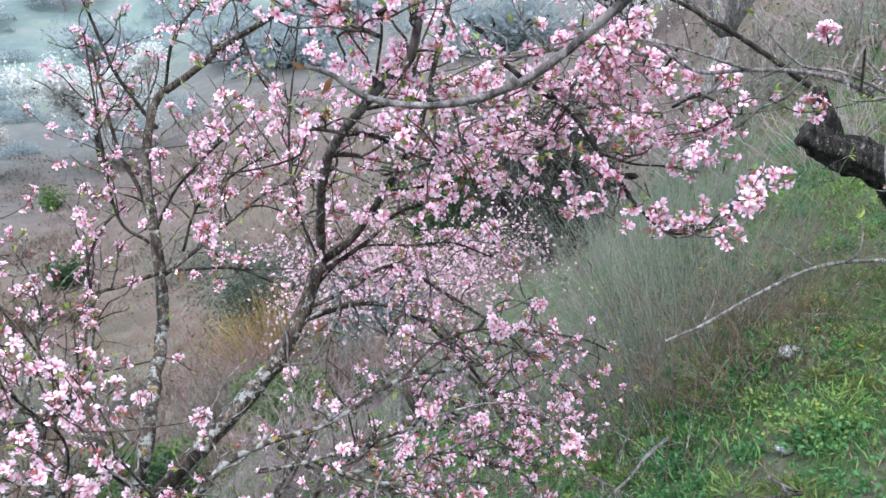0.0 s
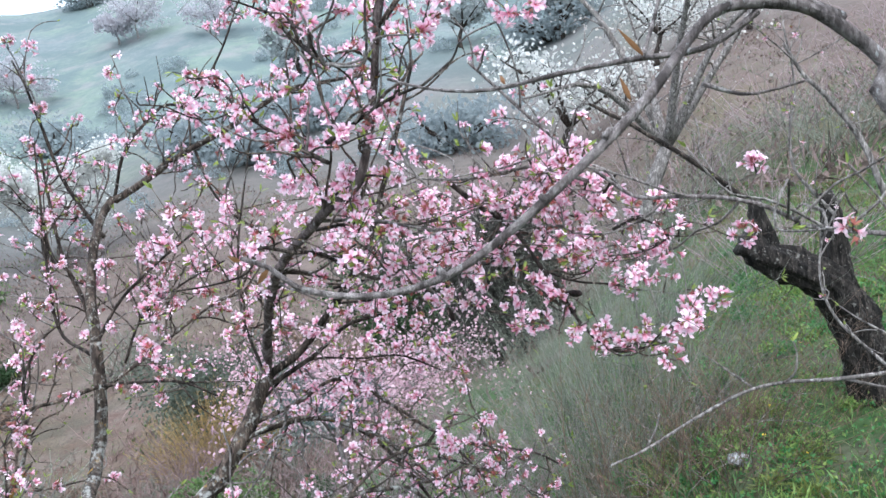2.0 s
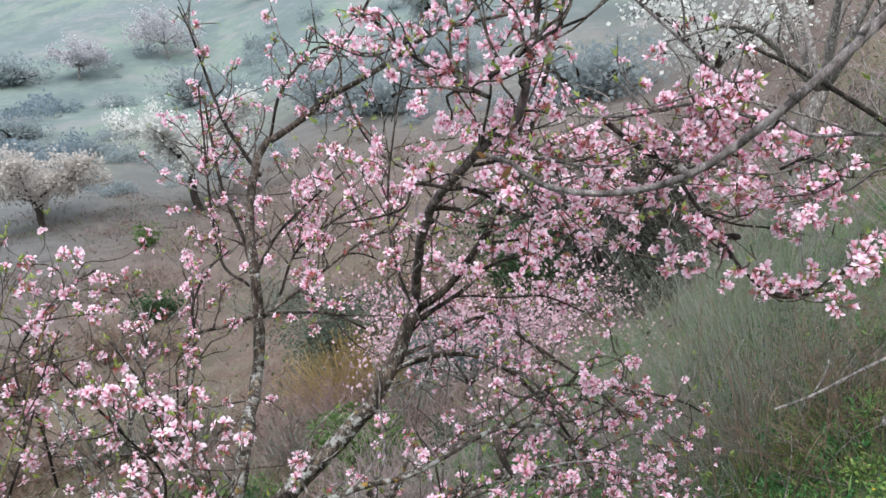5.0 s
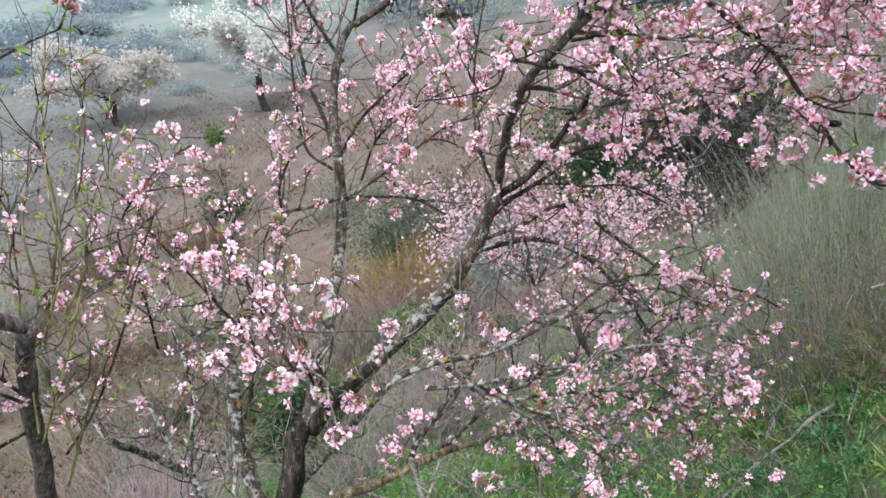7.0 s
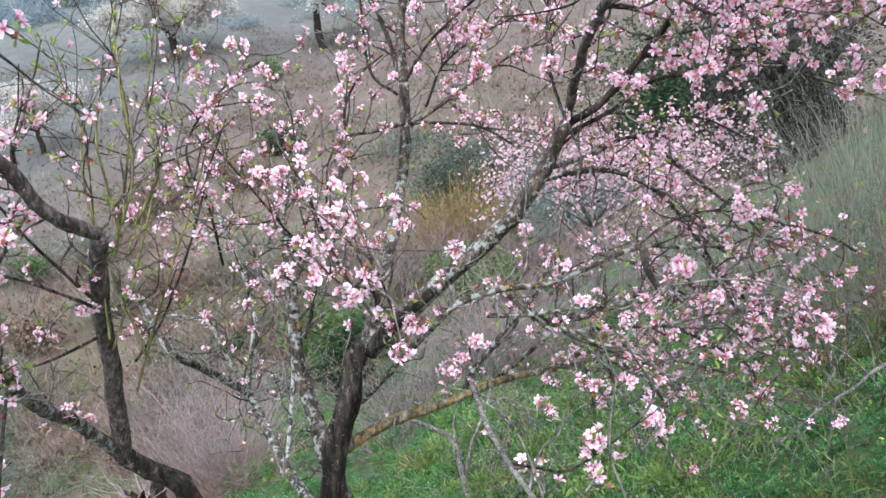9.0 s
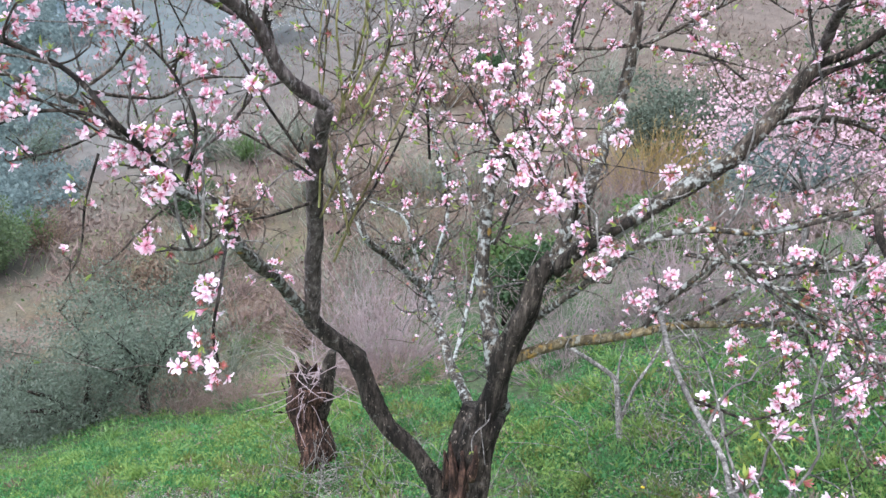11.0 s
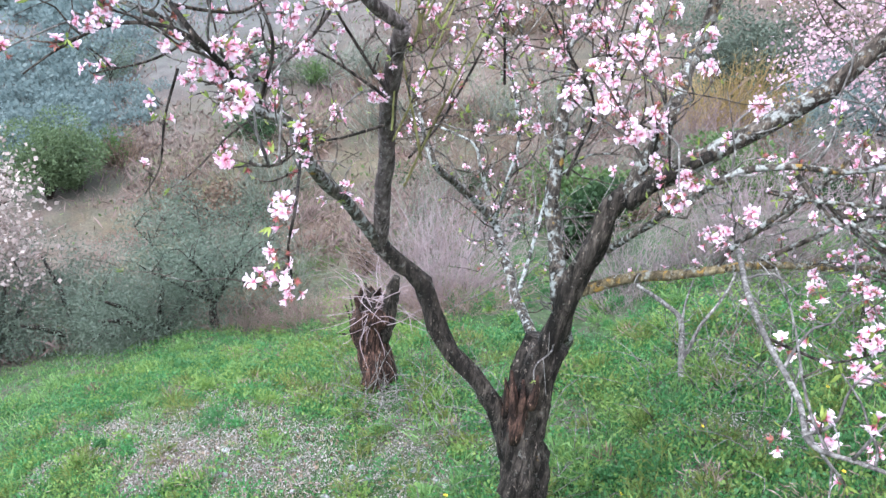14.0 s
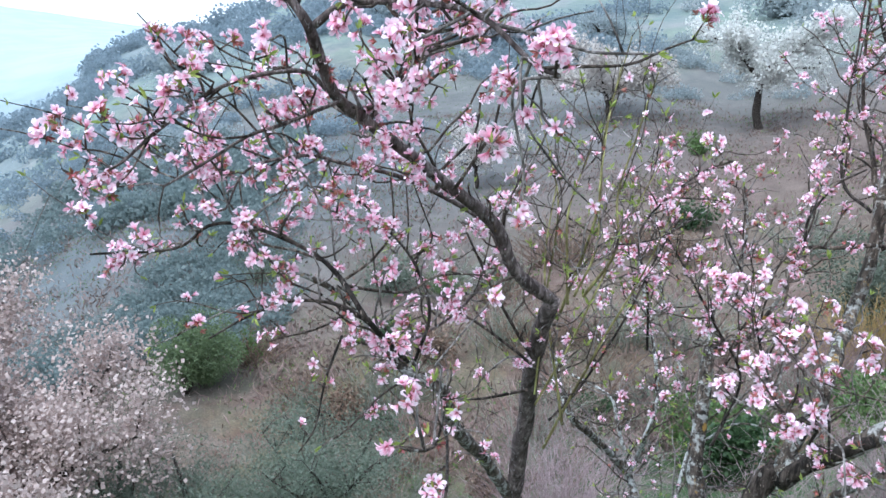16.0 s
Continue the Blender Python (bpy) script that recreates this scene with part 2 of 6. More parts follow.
def ground_material():
    k = Mat("hillside_soil_grass_and_haze", 0.95)
    big, mid, fine = k.noise(0.22, 5), k.noise(1.6, 6), k.noise(24, 5)
    grass = k.ramp(fine, (0.3, (0.018, 0.042, 0.012)), (0.7, (0.06, 0.105, 0.036)))
    soil = k.ramp(fine, (0.3, (0.052, 0.030, 0.024)), (0.7, (0.155, 0.092, 0.073)))
    loam = k.ramp(fine, (0.3, (0.055, 0.042, 0.034)), (0.7, (0.165, 0.135, 0.115)))
    near = k.mix(k.ramp(mid, (0.46, (0, 0, 0)), (0.66, (1, 1, 1))), grass, loam)
    dry = k.ramp(fine, (0.3, (0.078, 0.063, 0.050)), (0.7, (0.19, 0.155, 0.125)))
    brown = k.mix(k.ramp(mid, (0.4, (0, 0, 0)), (0.6, (1, 1, 1))), soil, dry)
    bank = k.mix(k.ramp(k.mix(0.5, big, k.noise(0.6, 6)), (0.47, (0, 0, 0)), (0.60, (1, 1, 1))), brown, k.ramp(fine, (0.3, (0.060, 0.055, 0.026)), (0.7, (0.165, 0.140, 0.068))))
    damp = k.ramp(k.noise(0.45, 7, None, 0.7), (0.5, (0, 0, 0)), (0.62, (1, 1, 1)))
    bank = k.mix(damp, bank, k.ramp(fine, (0.3, (0.034, 0.034, 0.022)), (0.7, (0.092, 0.088, 0.056))))
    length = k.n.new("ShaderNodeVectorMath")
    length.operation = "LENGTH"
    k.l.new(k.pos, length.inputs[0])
    # Far scrub and grass, greyed blue with aerial haze painted into the colour.
    hazed_scrub = k.ramp(mid, (0.35, (0.122, 0.148, 0.152)), (0.65, (0.162, 0.19, 0.194)))
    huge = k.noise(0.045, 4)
    hazed_scrub = k.mix(k.ramp(huge, (0.42, (0, 0, 0)), (0.58, (1, 1, 1))), hazed_scrub, k.ramp(mid, (0.3, (0.13, 0.175, 0.148)), (0.7, (0.175, 0.22, 0.186))))
    hazed_scrub = k.mix(k.ramp(big, (0.5, (0, 0, 0)), (0.68, (1, 1, 1))), hazed_scrub, (0.20, 0.20, 0.20))
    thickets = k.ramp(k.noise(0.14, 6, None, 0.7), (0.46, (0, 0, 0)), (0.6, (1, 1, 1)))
    hazed_scrub = k.mix(thickets, hazed_scrub, (0.108, 0.142, 0.142))

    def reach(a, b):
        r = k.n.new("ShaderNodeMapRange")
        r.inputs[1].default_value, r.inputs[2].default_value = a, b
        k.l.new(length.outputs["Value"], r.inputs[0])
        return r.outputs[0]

    c = k.mix(reach(9, 13), near, bank)
    c = k.mix(reach(13, 30), c, k.ramp(k.mix(0.5, mid, fine), (0.35, (0.070, 0.053, 0.046)), (0.65, (0.160, 0.122, 0.106))))
    # Ground fades to the haze-tinted colour with distance.
    c = k.mix(reach(34, 75), c, hazed_scrub)
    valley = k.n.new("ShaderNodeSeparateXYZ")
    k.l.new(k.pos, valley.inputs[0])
    # Valley side of the bank: haze painted on as a blue-grey tint.
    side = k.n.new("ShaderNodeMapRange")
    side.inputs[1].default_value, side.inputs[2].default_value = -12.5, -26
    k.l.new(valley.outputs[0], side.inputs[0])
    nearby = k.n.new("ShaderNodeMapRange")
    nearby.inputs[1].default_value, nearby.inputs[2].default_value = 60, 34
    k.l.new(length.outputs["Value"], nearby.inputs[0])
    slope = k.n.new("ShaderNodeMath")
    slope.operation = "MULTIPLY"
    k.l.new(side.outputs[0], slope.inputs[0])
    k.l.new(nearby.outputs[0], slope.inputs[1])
    # Haze-tinted blue-grey over the bank, darker where thickets grow.
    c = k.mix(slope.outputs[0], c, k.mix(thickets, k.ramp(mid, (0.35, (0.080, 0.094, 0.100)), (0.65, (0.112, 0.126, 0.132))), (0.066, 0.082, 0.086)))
    # Haze tint again, by position: pale valley slopes, palest on the farthest ridge.
    valley_haze = k.n.new("ShaderNodeMapRange")
    valley_haze.inputs[1].default_value, valley_haze.inputs[2].default_value = -80, -170
    k.l.new(valley.outputs[0], valley_haze.inputs[0])
    c = k.mix(valley_haze.outputs[0], c, k.ramp(huge, (0.4, (0.13, 0.165, 0.185)), (0.6, (0.155, 0.19, 0.21))))
    ridge_haze = k.n.new("ShaderNodeMapRange")
    ridge_haze.inputs[1].default_value, ridge_haze.inputs[2].default_value = -260, -420
    k.l.new(valley.outputs[0], ridge_haze.inputs[0])
    c = k.mix(ridge_haze.outputs[0], c, k.ramp(huge, (0.4, (0.27, 0.34, 0.385)), (0.6, (0.30, 0.37, 0.415))))
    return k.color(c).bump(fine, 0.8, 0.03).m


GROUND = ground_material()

# ---- building helpers ----
def link_mesh(name, bm_or_mesh, material, parent=None, label="", smooth=True):
    if isinstance(bm_or_mesh, bmesh.types.BMesh):
        me = bpy.data.meshes.new(name)
        bm_or_mesh.to_mesh(me)
        bm_or_mesh.free()
    else:
        me = bm_or_mesh
    if smooth:
        me.polygons.foreach_set("use_smooth", [True] * len(me.polygons))
    for m in (material if isinstance(material, (list, tuple)) else [material]):
        me.materials.append(m)
    ob = new(name, me)
    if parent:
        ob.parent = parent
        ob.matrix_parent_inverse = parent.matrix_world.inverted()
    if label:
        ob["label"] = label
    return ob


def part(name, bm, material, parent, label=""):
    return link_mesh(name, bm, material, parent, label)


def thing(name, at, label, category, group="", kind=""):
    ob = new(name)
    ob.empty_display_size = 0.1
    ob.location = at
    ob.matrix_world = Matrix.Translation(at)
    return tagged(ob, label, category, group, kind)


def spline(points, radii, step):
    """Catmull-Rom through the control points, resampled about every step metres."""
    p = [Vector(q) for q in points]
    p = [p[0] * 2 - p[1], *p, p[-1] * 2 - p[-2]]
    out, rad = [], []
    n = len(points) - 1
    for i in range(1, n + 1):
        a, b, c, d = p[i - 1], p[i], p[i + 1], p[i + 2]
        k = max(2, int((c - b).length / step))
        for j in range(k if i < n else k + 1):
            t = j / k
            out.append(0.5 * (2 * b + (c - a) * t + (2 * a - 5 * b + 4 * c - d) * t * t + (3 * b - a - 3 * c + d) * t ** 3))
            u = (i - 1 + t) / n
            rad.append(radii[0] + (radii[1] - radii[0]) * u)
    return out, rad


def tube(bm, line, rad, sides=8, rough=0.0, scale=30.0, furrow=0.0):
    """A tapered, slightly uneven branch along the line, closed at both ends."""
    up = Vector((0.3, 0.2, 1)).normalized()
    rings = []
    n = len(line)
    side = None
    for i, (q, r) in enumerate(zip(line, rad)):
        d = (line[min(i + 1, n - 1)] - line[max(i - 1, 0)]).normalized()
        if side is None:
            side = d.cross(up if abs(d.dot(up)) < 0.95 else Vector((1, 0, 0))).normalized()
        side = (side - d * side.dot(d)).normalized()
        other = d.cross(side)
        ring = []
        for k in range(sides):
            a = 2 * math.pi * k / sides
            w = side * math.cos(a) + other * math.sin(a)
            rr = r
            if rough:
                rr *= 1 + rough * noise.noise((q + w * r) * scale)
            if furrow:
                s = (q + w * r)
                rr *= 1 + furrow * (noise.noise(Vector((s.x * 48, s.y * 48, s.z * 7))) - 0.1)
            ring.append(bm.verts.new(q + w * rr))
        rings.append(ring)
    for r0, r1 in zip(rings, rings[1:]):
        for k in range(sides):
            bm.faces.new((r0[k], r0[(k + 1) % sides], r1[(k + 1) % sides], r1[k]))
    bm.faces.new(rings[0][::-1])
    bm.faces.new(rings[-1])


def fast_mesh(name, verts, faces, uv=None, mats=None):
    """A mesh from numpy arrays of vertices and equal-sided faces."""
    me = bpy.data.meshes.new(name)
    nf, k = faces.shape
    me.vertices.add(len(verts))
    me.vertices.foreach_set("co", verts.astype(np.float32).ravel())
    me.loops.add(nf * k)
    me.loops.foreach_set("vertex_index", faces.astype(np.int32).ravel())
    me.polygons.add(nf)
    me.polygons.foreach_set("loop_start", np.arange(0, nf * k, k, dtype=np.int32))
    if mats is not None:
        me.polygons.foreach_set("material_index", mats.astype(np.int32))
    if uv is not None:
        layer = me.uv_layers.new(name="UVMap")
        layer.data.foreach_set("uv", uv[faces.ravel()].astype(np.float32).ravel())
    me.update(calc_edges=True)
    me.validate()
    return me


def turns(rng, normals):
    """Random rotation matrices whose z axis lies along the given normals."""
    z = normals / np.linalg.norm(normals, axis=1, keepdims=True)
    h = rng.normal(size=z.shape)
    x = np.cross(h, z)
    x /= np.linalg.norm(x, axis=1, keepdims=True)
    return np.stack([x, np.cross(z, x), z], axis=2)


def scatter(name, shape, places, normals, sizes, rng):
    """Copies of one small shape (verts, faces, uv, mats) joined into one mesh."""
    v, f, uv, mats = shape
    m = turns(rng, normals)
    allv = np.einsum("nij,kj->nki", m, v) * sizes[:, None, None] + places[:, None, :]
    n, k = len(places), len(v)
    allf = f[None] + (np.arange(n) * k)[:, None, None]
    return fast_mesh(name, allv.reshape(-1, 3), allf.reshape(-1, f.shape[1]), None if uv is None else np.tile(uv, (n, 1)),
                     None if mats is None else np.tile(mats, n))


def blossom_shape(seed, open_angle, petals=5):
    """One blossom of unit diameter: cupped notched petals, stamens and a calyx, all in quads."""
    rng = random.Random(seed)
    v, f, uv, mats = [], [], [], []
    for p in range(petals):
        az = 2 * math.pi * (p + rng.uniform(-0.1, 0.1)) / petals
        tilt = open_angle + rng.uniform(-0.42, 0.42)
        wide = rng.uniform(0.9, 1.2)
        start = len(v)
        for s, half in ((0.03, 0.022), (0.2, 0.09), (0.38, 0.135), (0.54, 0.055)):
            for side in (-1, 0, 1):
                r = s - (0.035 if s == 0.54 and side == 0 else 0)
                bend = tilt - s * 0.9
                x, z = r * math.cos(bend), r * math.sin(bend) + abs(side) * half * 0.35
                y = side * half * wide
                v.append((x * math.cos(az) - y * math.sin(az), x * math.sin(az) + y * math.cos(az), z))
                uv.append((min(1, s * 2), 0.5 + side * 0.5))
        for i in range(3):
            for j in range(2):
                a = start + i * 3 + j
                f.append((a, a + 1, a + 4, a + 3))
                mats.append(0)
    for p in range(7):
        az = rng.uniform(0, 6.28)
        lean = rng.uniform(0.1, 0.55)
        h = rng.uniform(0.16, 0.26)
        c, s = math.cos(az), math.sin(az)
        tip = (lean * h * c * 1.6, lean * h * s * 1.6, h)
        start = len(v)
        for q, w in (((0, 0, 0), 0.008), (tip, 0.02)):
            v += [(q[0] - s * w, q[1] + c * w, q[2]), (q[0] + s * w, q[1] - c * w, q[2])]
            uv += [(0, 0), (0, 0)]
        f.append((start, start + 1, start + 3, start + 2))
        mats.append(1)
    start = len(v)
    for k in range(4):
        a = math.pi / 2 * k
        v += [(0.07 * math.cos(a), 0.07 * math.sin(a), 0.02), (0.03 * math.cos(a), 0.03 * math.sin(a), -0.16)]
        uv += [(0, 0), (0, 0)]
    for k in range(4):
        a, b = start + 2 * k, start + 2 * ((k + 1) % 4)
        f.append((a, a + 1, b + 1, b))
        mats.append(2)
    return np.array(v), np.array(f), np.array(uv), np.array(mats)


def spent_shape(seed):
    """A spent blossom or bud: a small red-brown star of sepals with a few stamens, in quads."""
    rng = random.Random(seed)
    v, f = [], []
    for p in range(5):
        a = 2 * math.pi * (p + rng.uniform(-0.2, 0.2)) / 5
        c, s, up = math.cos(a), math.sin(a), rng.uniform(0.05, 0.3)
        n = len(v)
        v += [(0, 0, -0.1), (0.14 * c - 0.08 * s, 0.14 * s + 0.08 * c, up * 0.4), (0.34 * c, 0.34 * s, up), (0.14 * c + 0.08 * s, 0.14 * s - 0.08 * c, up * 0.4)]
        f.append((n, n + 1, n + 2, n + 3))
    mats = [2] * 5
    for p in range(5):
        a, n = rng.uniform(0, 6.28), len(v)
        c, s = math.cos(a), math.sin(a)
        v += [(0.01 * s, -0.01 * c, 0), (-0.01 * s, 0.01 * c, 0), (0.12 * c - 0.02 * s, 0.12 * s + 0.02 * c, 0.3), (0.12 * c + 0.02 * s, 0.12 * s - 0.02 * c, 0.3)]
        f.append((n, n + 1, n + 2, n + 3))
        mats.append(1)
    return np.array(v), np.array(f), np.zeros((len(v), 2)), np.array(mats)


BLOSSOMS = [blossom_shape(1, 0.55), blossom_shape(2, 0.75), blossom_shape(3, 1.0), blossom_shape(4, 0.35), blossom_shape(5, 1.35), spent_shape(6)]


def leaf_shape(width, fold=0.15, curl=0.2):
    """A folded lance-shaped leaf of unit length along z."""
    v = [(0, 0, 0), (-width, fold * width, 0.4), (0, -fold * width, 0.4 + 0.0), (width, fold * width, 0.4),
         (-width * 0.7, curl * 0.3, 0.75), (0, curl * 0.25, 0.75), (width * 0.7, curl * 0.3, 0.75), (0, curl, 1)]
    f = [(0, 2, 1, 1), (0, 3, 2, 2), (1, 2, 5, 4), (2, 3, 6, 5), (4, 5, 7, 7), (5, 6, 7, 7)]
    tri = []
    for q in f:
        tri += [(q[0], q[1], q[2])] + ([(q[0], q[2], q[3])] if q[3] != q[2] else [])
    return np.array(v, float), np.array(tri), None, None


def small_leaf(width, curl, fold):
    """A leaf of two bent halves, for foliage that stays small in view."""
    v = ((0, 0, 0), (-width, curl * 0.3 + fold, 0.5), (width, curl * 0.3 - fold, 0.55), (0, curl, 1))
    return np.array(v, float), np.array(((0, 2, 1), (1, 2, 3))), None, None


YOUNG, LANCE, BROAD, BLADE = leaf_shape(0.13), small_leaf(0.13, 0.2, 0.03), small_leaf(0.34, 0.12, 0.1), small_leaf(0.045, 0.4, 0.01)
FLAT = (np.array(((0, 0, 0), (-0.3, 0.06, 0.5), (0.3, 0.06, 0.5), (0, 0.1, 1)), float), np.array(((0, 2, 1), (1, 2, 3))), None, None)
PUFF = small_leaf(0.45, 0.3, 0.18)


def on_ground(x, y, sink=0.0):
    return Vector((x, y, ground_height(x, y) - sink))


# ---- the hillside ----
RADII = (0, 2, 4, 7, 10, 14, 18, 30, 45, 80, 140, 300, 800)
SLOPES = {
    -180: (0, -.15, -.3, -.5, -.8, -1.2, -1.6, -2.5, -4, -7, -10, -15, -15),
    -120: (0, -.75, -1.5, -2.7, -4, -5.4, -6.8, -10, -13, -16, -18, -18, 15),
    -75: (0, -.85, -1.75, -3.1, -4.5, -5.7, -6.2, -7.8, -9.6, -13, -17, -40, 14),
    -63: (0, -.7, -1.45, -3.0, -4.6, -5.5, -5.3, -5.0, -4.4, -2, 1.5, -10, 8),
    -50: (0, -.62, -1.3, -2.85, -4.4, -5.0, -4.6, -3.3, -1.4, 5, 18, 15, 15),
    -25: (0, -.42, -.95, -1.7, -2.6, -3.2, -2.8, -1.3, .9, 9, 36, 40, 40),
    -12: (0, -.1, -.35, -.9, -1.8, -2.3, -2, 0, 3.5, 15, 45, 60, 60),
    5: (0, .1, .1, 0, -.3, -.8, -1.2, 1, 5, 20, 55, 80, 80),
    25: (0, .55, 1.05, 1.7, 2.3, 3, 3.8, 7, 12, 30, 65, 90, 90),
    60: (0, .9, 1.8, 3, 4, 5.5, 7, 12, 18, 38, 70, 95, 95),
    120: (0, .7, 1.4, 2.4, 3.4, 4.6, 6, 10, 14, 25, 45, 60, 60),
    180: (0, -.15, -.3, -.5, -.8, -1.2, -1.6, -2.5, -4, -7, -10, -15, -15),
}
AZIMUTHS = sorted(SLOPES)


def ground_height(x, y):
    """Height of the hillside at a place, smooth between the slopes above."""
    r, az = math.hypot(x, y), math.degrees(math.atan2(x, y))
    i = max(k for k in range(len(AZIMUTHS) - 1) if AZIMUTHS[k] <= az)
    f = (az - AZIMUTHS[i]) / (AZIMUTHS[i + 1] - AZIMUTHS[i])
    f = f * f * (3 - 2 * f)
    a = np.interp(r, RADII, SLOPES[AZIMUTHS[i]])
    b = np.interp(r, RADII, SLOPES[AZIMUTHS[i + 1]])
    return float(a * (1 - f) + b * f)


def build_ground():
    verts, faces = [], []
    radii = [0.0]
    while radii[-1] < 900:
        radii.append(radii[-1] * 1.045 + 0.07)
    spokes = 240
    for r in radii[1:]:
        for k in range(spokes):
            a = 2 * math.pi * k / spokes - math.pi
            x, y = r * math.sin(a), r * math.cos(a)
            z = ground_height(x, y)
            lump = 0.05 * noise.noise(Vector((x * 1.3, y * 1.3, 0))) * min(1, r / 3)
            lump += 0.022 * noise.noise(Vector((x * 5, y * 5, 3)))
            lump += min(r, 22) * 0.014 * noise.noise(Vector((x * 0.22, y * 0.22, 7)))
            lump += min(r, 100) * 0.008 * noise.noise(Vector((x * 0.05, y * 0.05, 2))) * min(1, r / 20)
            verts.append((x, y, z + lump))
    c = len(verts)
    verts.append((0, 0, 0))
    rows = len(radii) - 1
    for i in range(rows - 1):
        for k in range(spokes):
            a, b = i * spokes + k, i * spokes + (k + 1) % spokes
            faces.append((a, a + spokes, b + spokes, b))
    for k in range(spokes):
        faces.append((c, k, (k + 1) % spokes))
    me = bpy.data.meshes.new("ground")
    me.from_pydata(verts, [], faces)
    me.update()
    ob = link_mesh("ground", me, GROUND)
    bm = bmesh.new()
    bm.from_mesh(me)
    bmesh.ops.recalc_face_normals(bm, faces=bm.faces)
    bm.to_mesh(me)
    bm.free()
    return tagged(ob, "steep orchard hillside of grass, bare soil and dry scrub", "ground", kind="structure")


build_ground()


# ---- trees in blossom close by ----
class Tree:
    """A tree whose limbs are laid one by one; twigs, blossoms and leaves grow on them."""

    def __init__(self, name, at, label, seed):
        self.ob = thing(name, at, label, "tree")
        self.trunk = self.ob
        self.rng = random.Random(seed)
        self.np = np.random.RandomState(seed)
        self.flowers, self.leaves, self.nodes = [], [], []
        self.twigs, self.grey_twigs = bmesh.new(), bmesh.new()

    def limb(self, r0, r1, kind, blossoms, twigs, *points, name="limb", label=""):
        thick = max(r0, r1)
        step = max(0.012, min(0.05, thick * 1.1))
        line, rad = spline(points, (r0, r1), step)
        for i, r in enumerate(rad):
            rad[i] = r * (1 + 0.10 * noise.noise(line[i] * 18))
            line[i] = line[i] + Vector((noise.noise(line[i] * 9), noise.noise(line[i] * 9 + Vector((5, 0, 0))), 0)) * min(thick, 0.02) * 0.35
        bm = bmesh.new()
        tube(bm, line, rad, 56 if thick > 0.06 else 32 if thick > 0.03 else 10 if thick > 0.012 else 7, 0.14, 45 if thick > 0.03 else 90, 0.42 if kind in ("bark", "black") and thick > 0.025 else 0.0)
        made = part(name, bm, BARKS[kind], self.trunk if name == "splinter" else self.ob, label)
        if name == "trunk":
            self.trunk = made
        self.nodes += line[::2]
        length = sum((b - a).length for a, b in zip(line, line[1:]))
        for _ in range(int(length * twigs + self.rng.random())):
            self.side_twig(line, rad, blossoms, kind)
        self.bloom(line, rad, int(length * blossoms * 0.55), 0.15, kind)

    def side_twig(self, line, rad, blossoms, kind):
        rng = self.rng
        i = rng.randrange(int(len(line) * 0.12), len(line))
        j = min(i + 1, len(line) - 1)
        d = (line[j] - line[max(j - 2, 0)]).normalized()
        out = Vector((rng.gauss(0, 1), rng.gauss(0, 1), rng.gauss(0.35, 0.8))).normalized()
        d = (d * 0.55 + out).normalized()
        size = rng.choice((rng.uniform(0.04, 0.14), rng.uniform(0.08, 0.3), rng.uniform(0.1, 0.34)))
        pts = [line[i]]
        for k in range(5):
            d = (d + Vector((rng.gauss(0, 0.3), rng.gauss(0, 0.3), rng.gauss(0.05, 0.3)))).normalized()
            pts.append(pts[-1] + d * size / 5)
        r = min(rad[i] * 0.75, rng.uniform(0.0018, 0.0032) + size * 0.003)
        tw, tr = spline(pts, (r, r * 0.5), 0.02)
        mesh = self.grey_twigs if rng.random() < (0.7 if kind in ("lichen", "grey", "gold") else 0.3) else self.twigs
        tube(mesh, tw, tr, 5)
        if size > 0.12:
            for _ in range(rng.choice((0, 1, 2))):
                s = tw[rng.randrange(len(tw) // 4, len(tw))]
                e = s + (d * 0.4 + Vector((rng.gauss(0, 0.6), rng.gauss(0, 0.6), rng.gauss(0.1, 0.6)))).normalized() * size * rng.uniform(0.2, 0.5)
                t2, r2 = spline([s, s.lerp(e, 0.5) + Vector((0, 0, 0.004)), e], (r * 0.6, r * 0.35), 0.03)
                tube(mesh, t2, r2, 3)
        self.bloom(tw, tr, int(size * blossoms * 1.1 + rng.random()), 0.1, kind)
        if kind == "green" or rng.random() < 0.75:
            self.leaf(tw[-1], d, 7 if kind == "green" else rng.choice((2, 3, 5)))

    def bloom(self, line, rad, count, first, kind):
        """Blossoms in tight bunches on short spurs, with a few single ones between."""
        rng = self.rng
        count = int(count * 0.95 + rng.random())
        while count > 0:
            i = int(len(line) * (first + (1 - first) * rng.random() ** 0.92))
            out = Vector((rng.gauss(0, 1), rng.gauss(0, 1), rng.gauss(0.2, 1))).normalized()
            n = min(count, rng.choice((2, 5, 6, 8, 10, 13)))
            heart = line[i] + out * (rad[i] + rng.uniform(0.006, 0.026))
            tube(self.twigs, [line[i], line[i].lerp(heart, 0.6), heart], [0.0022, 0.0017, 0.0012], 3)
            spread = 0.005 + 0.0046 * math.sqrt(n)
            for _ in range(n):
                d = (out * 0.35 + Vector((rng.gauss(0, 1), rng.gauss(0, 1), rng.gauss(0.1, 1))).normalized()).normalized()
                self.flowers.append((heart + d * spread * rng.uniform(0.35, 1.1), d, rng.uniform(0.021, 0.031), rng.choice((0, 1, 1, 2, 2, 2, 4, 4, 4, 5, 5))))
            count -= n
            if rng.random() < 0.55:
                self.leaf(heart, out, rng.choice((3, 4, 6)))

    def cluster(self, at, count, spread):
        """A bunch of open blossoms round one spur."""
        rng, at = self.rng, Vector(at)
        root = min(self.nodes, key=lambda q: (q - at).length_squared)
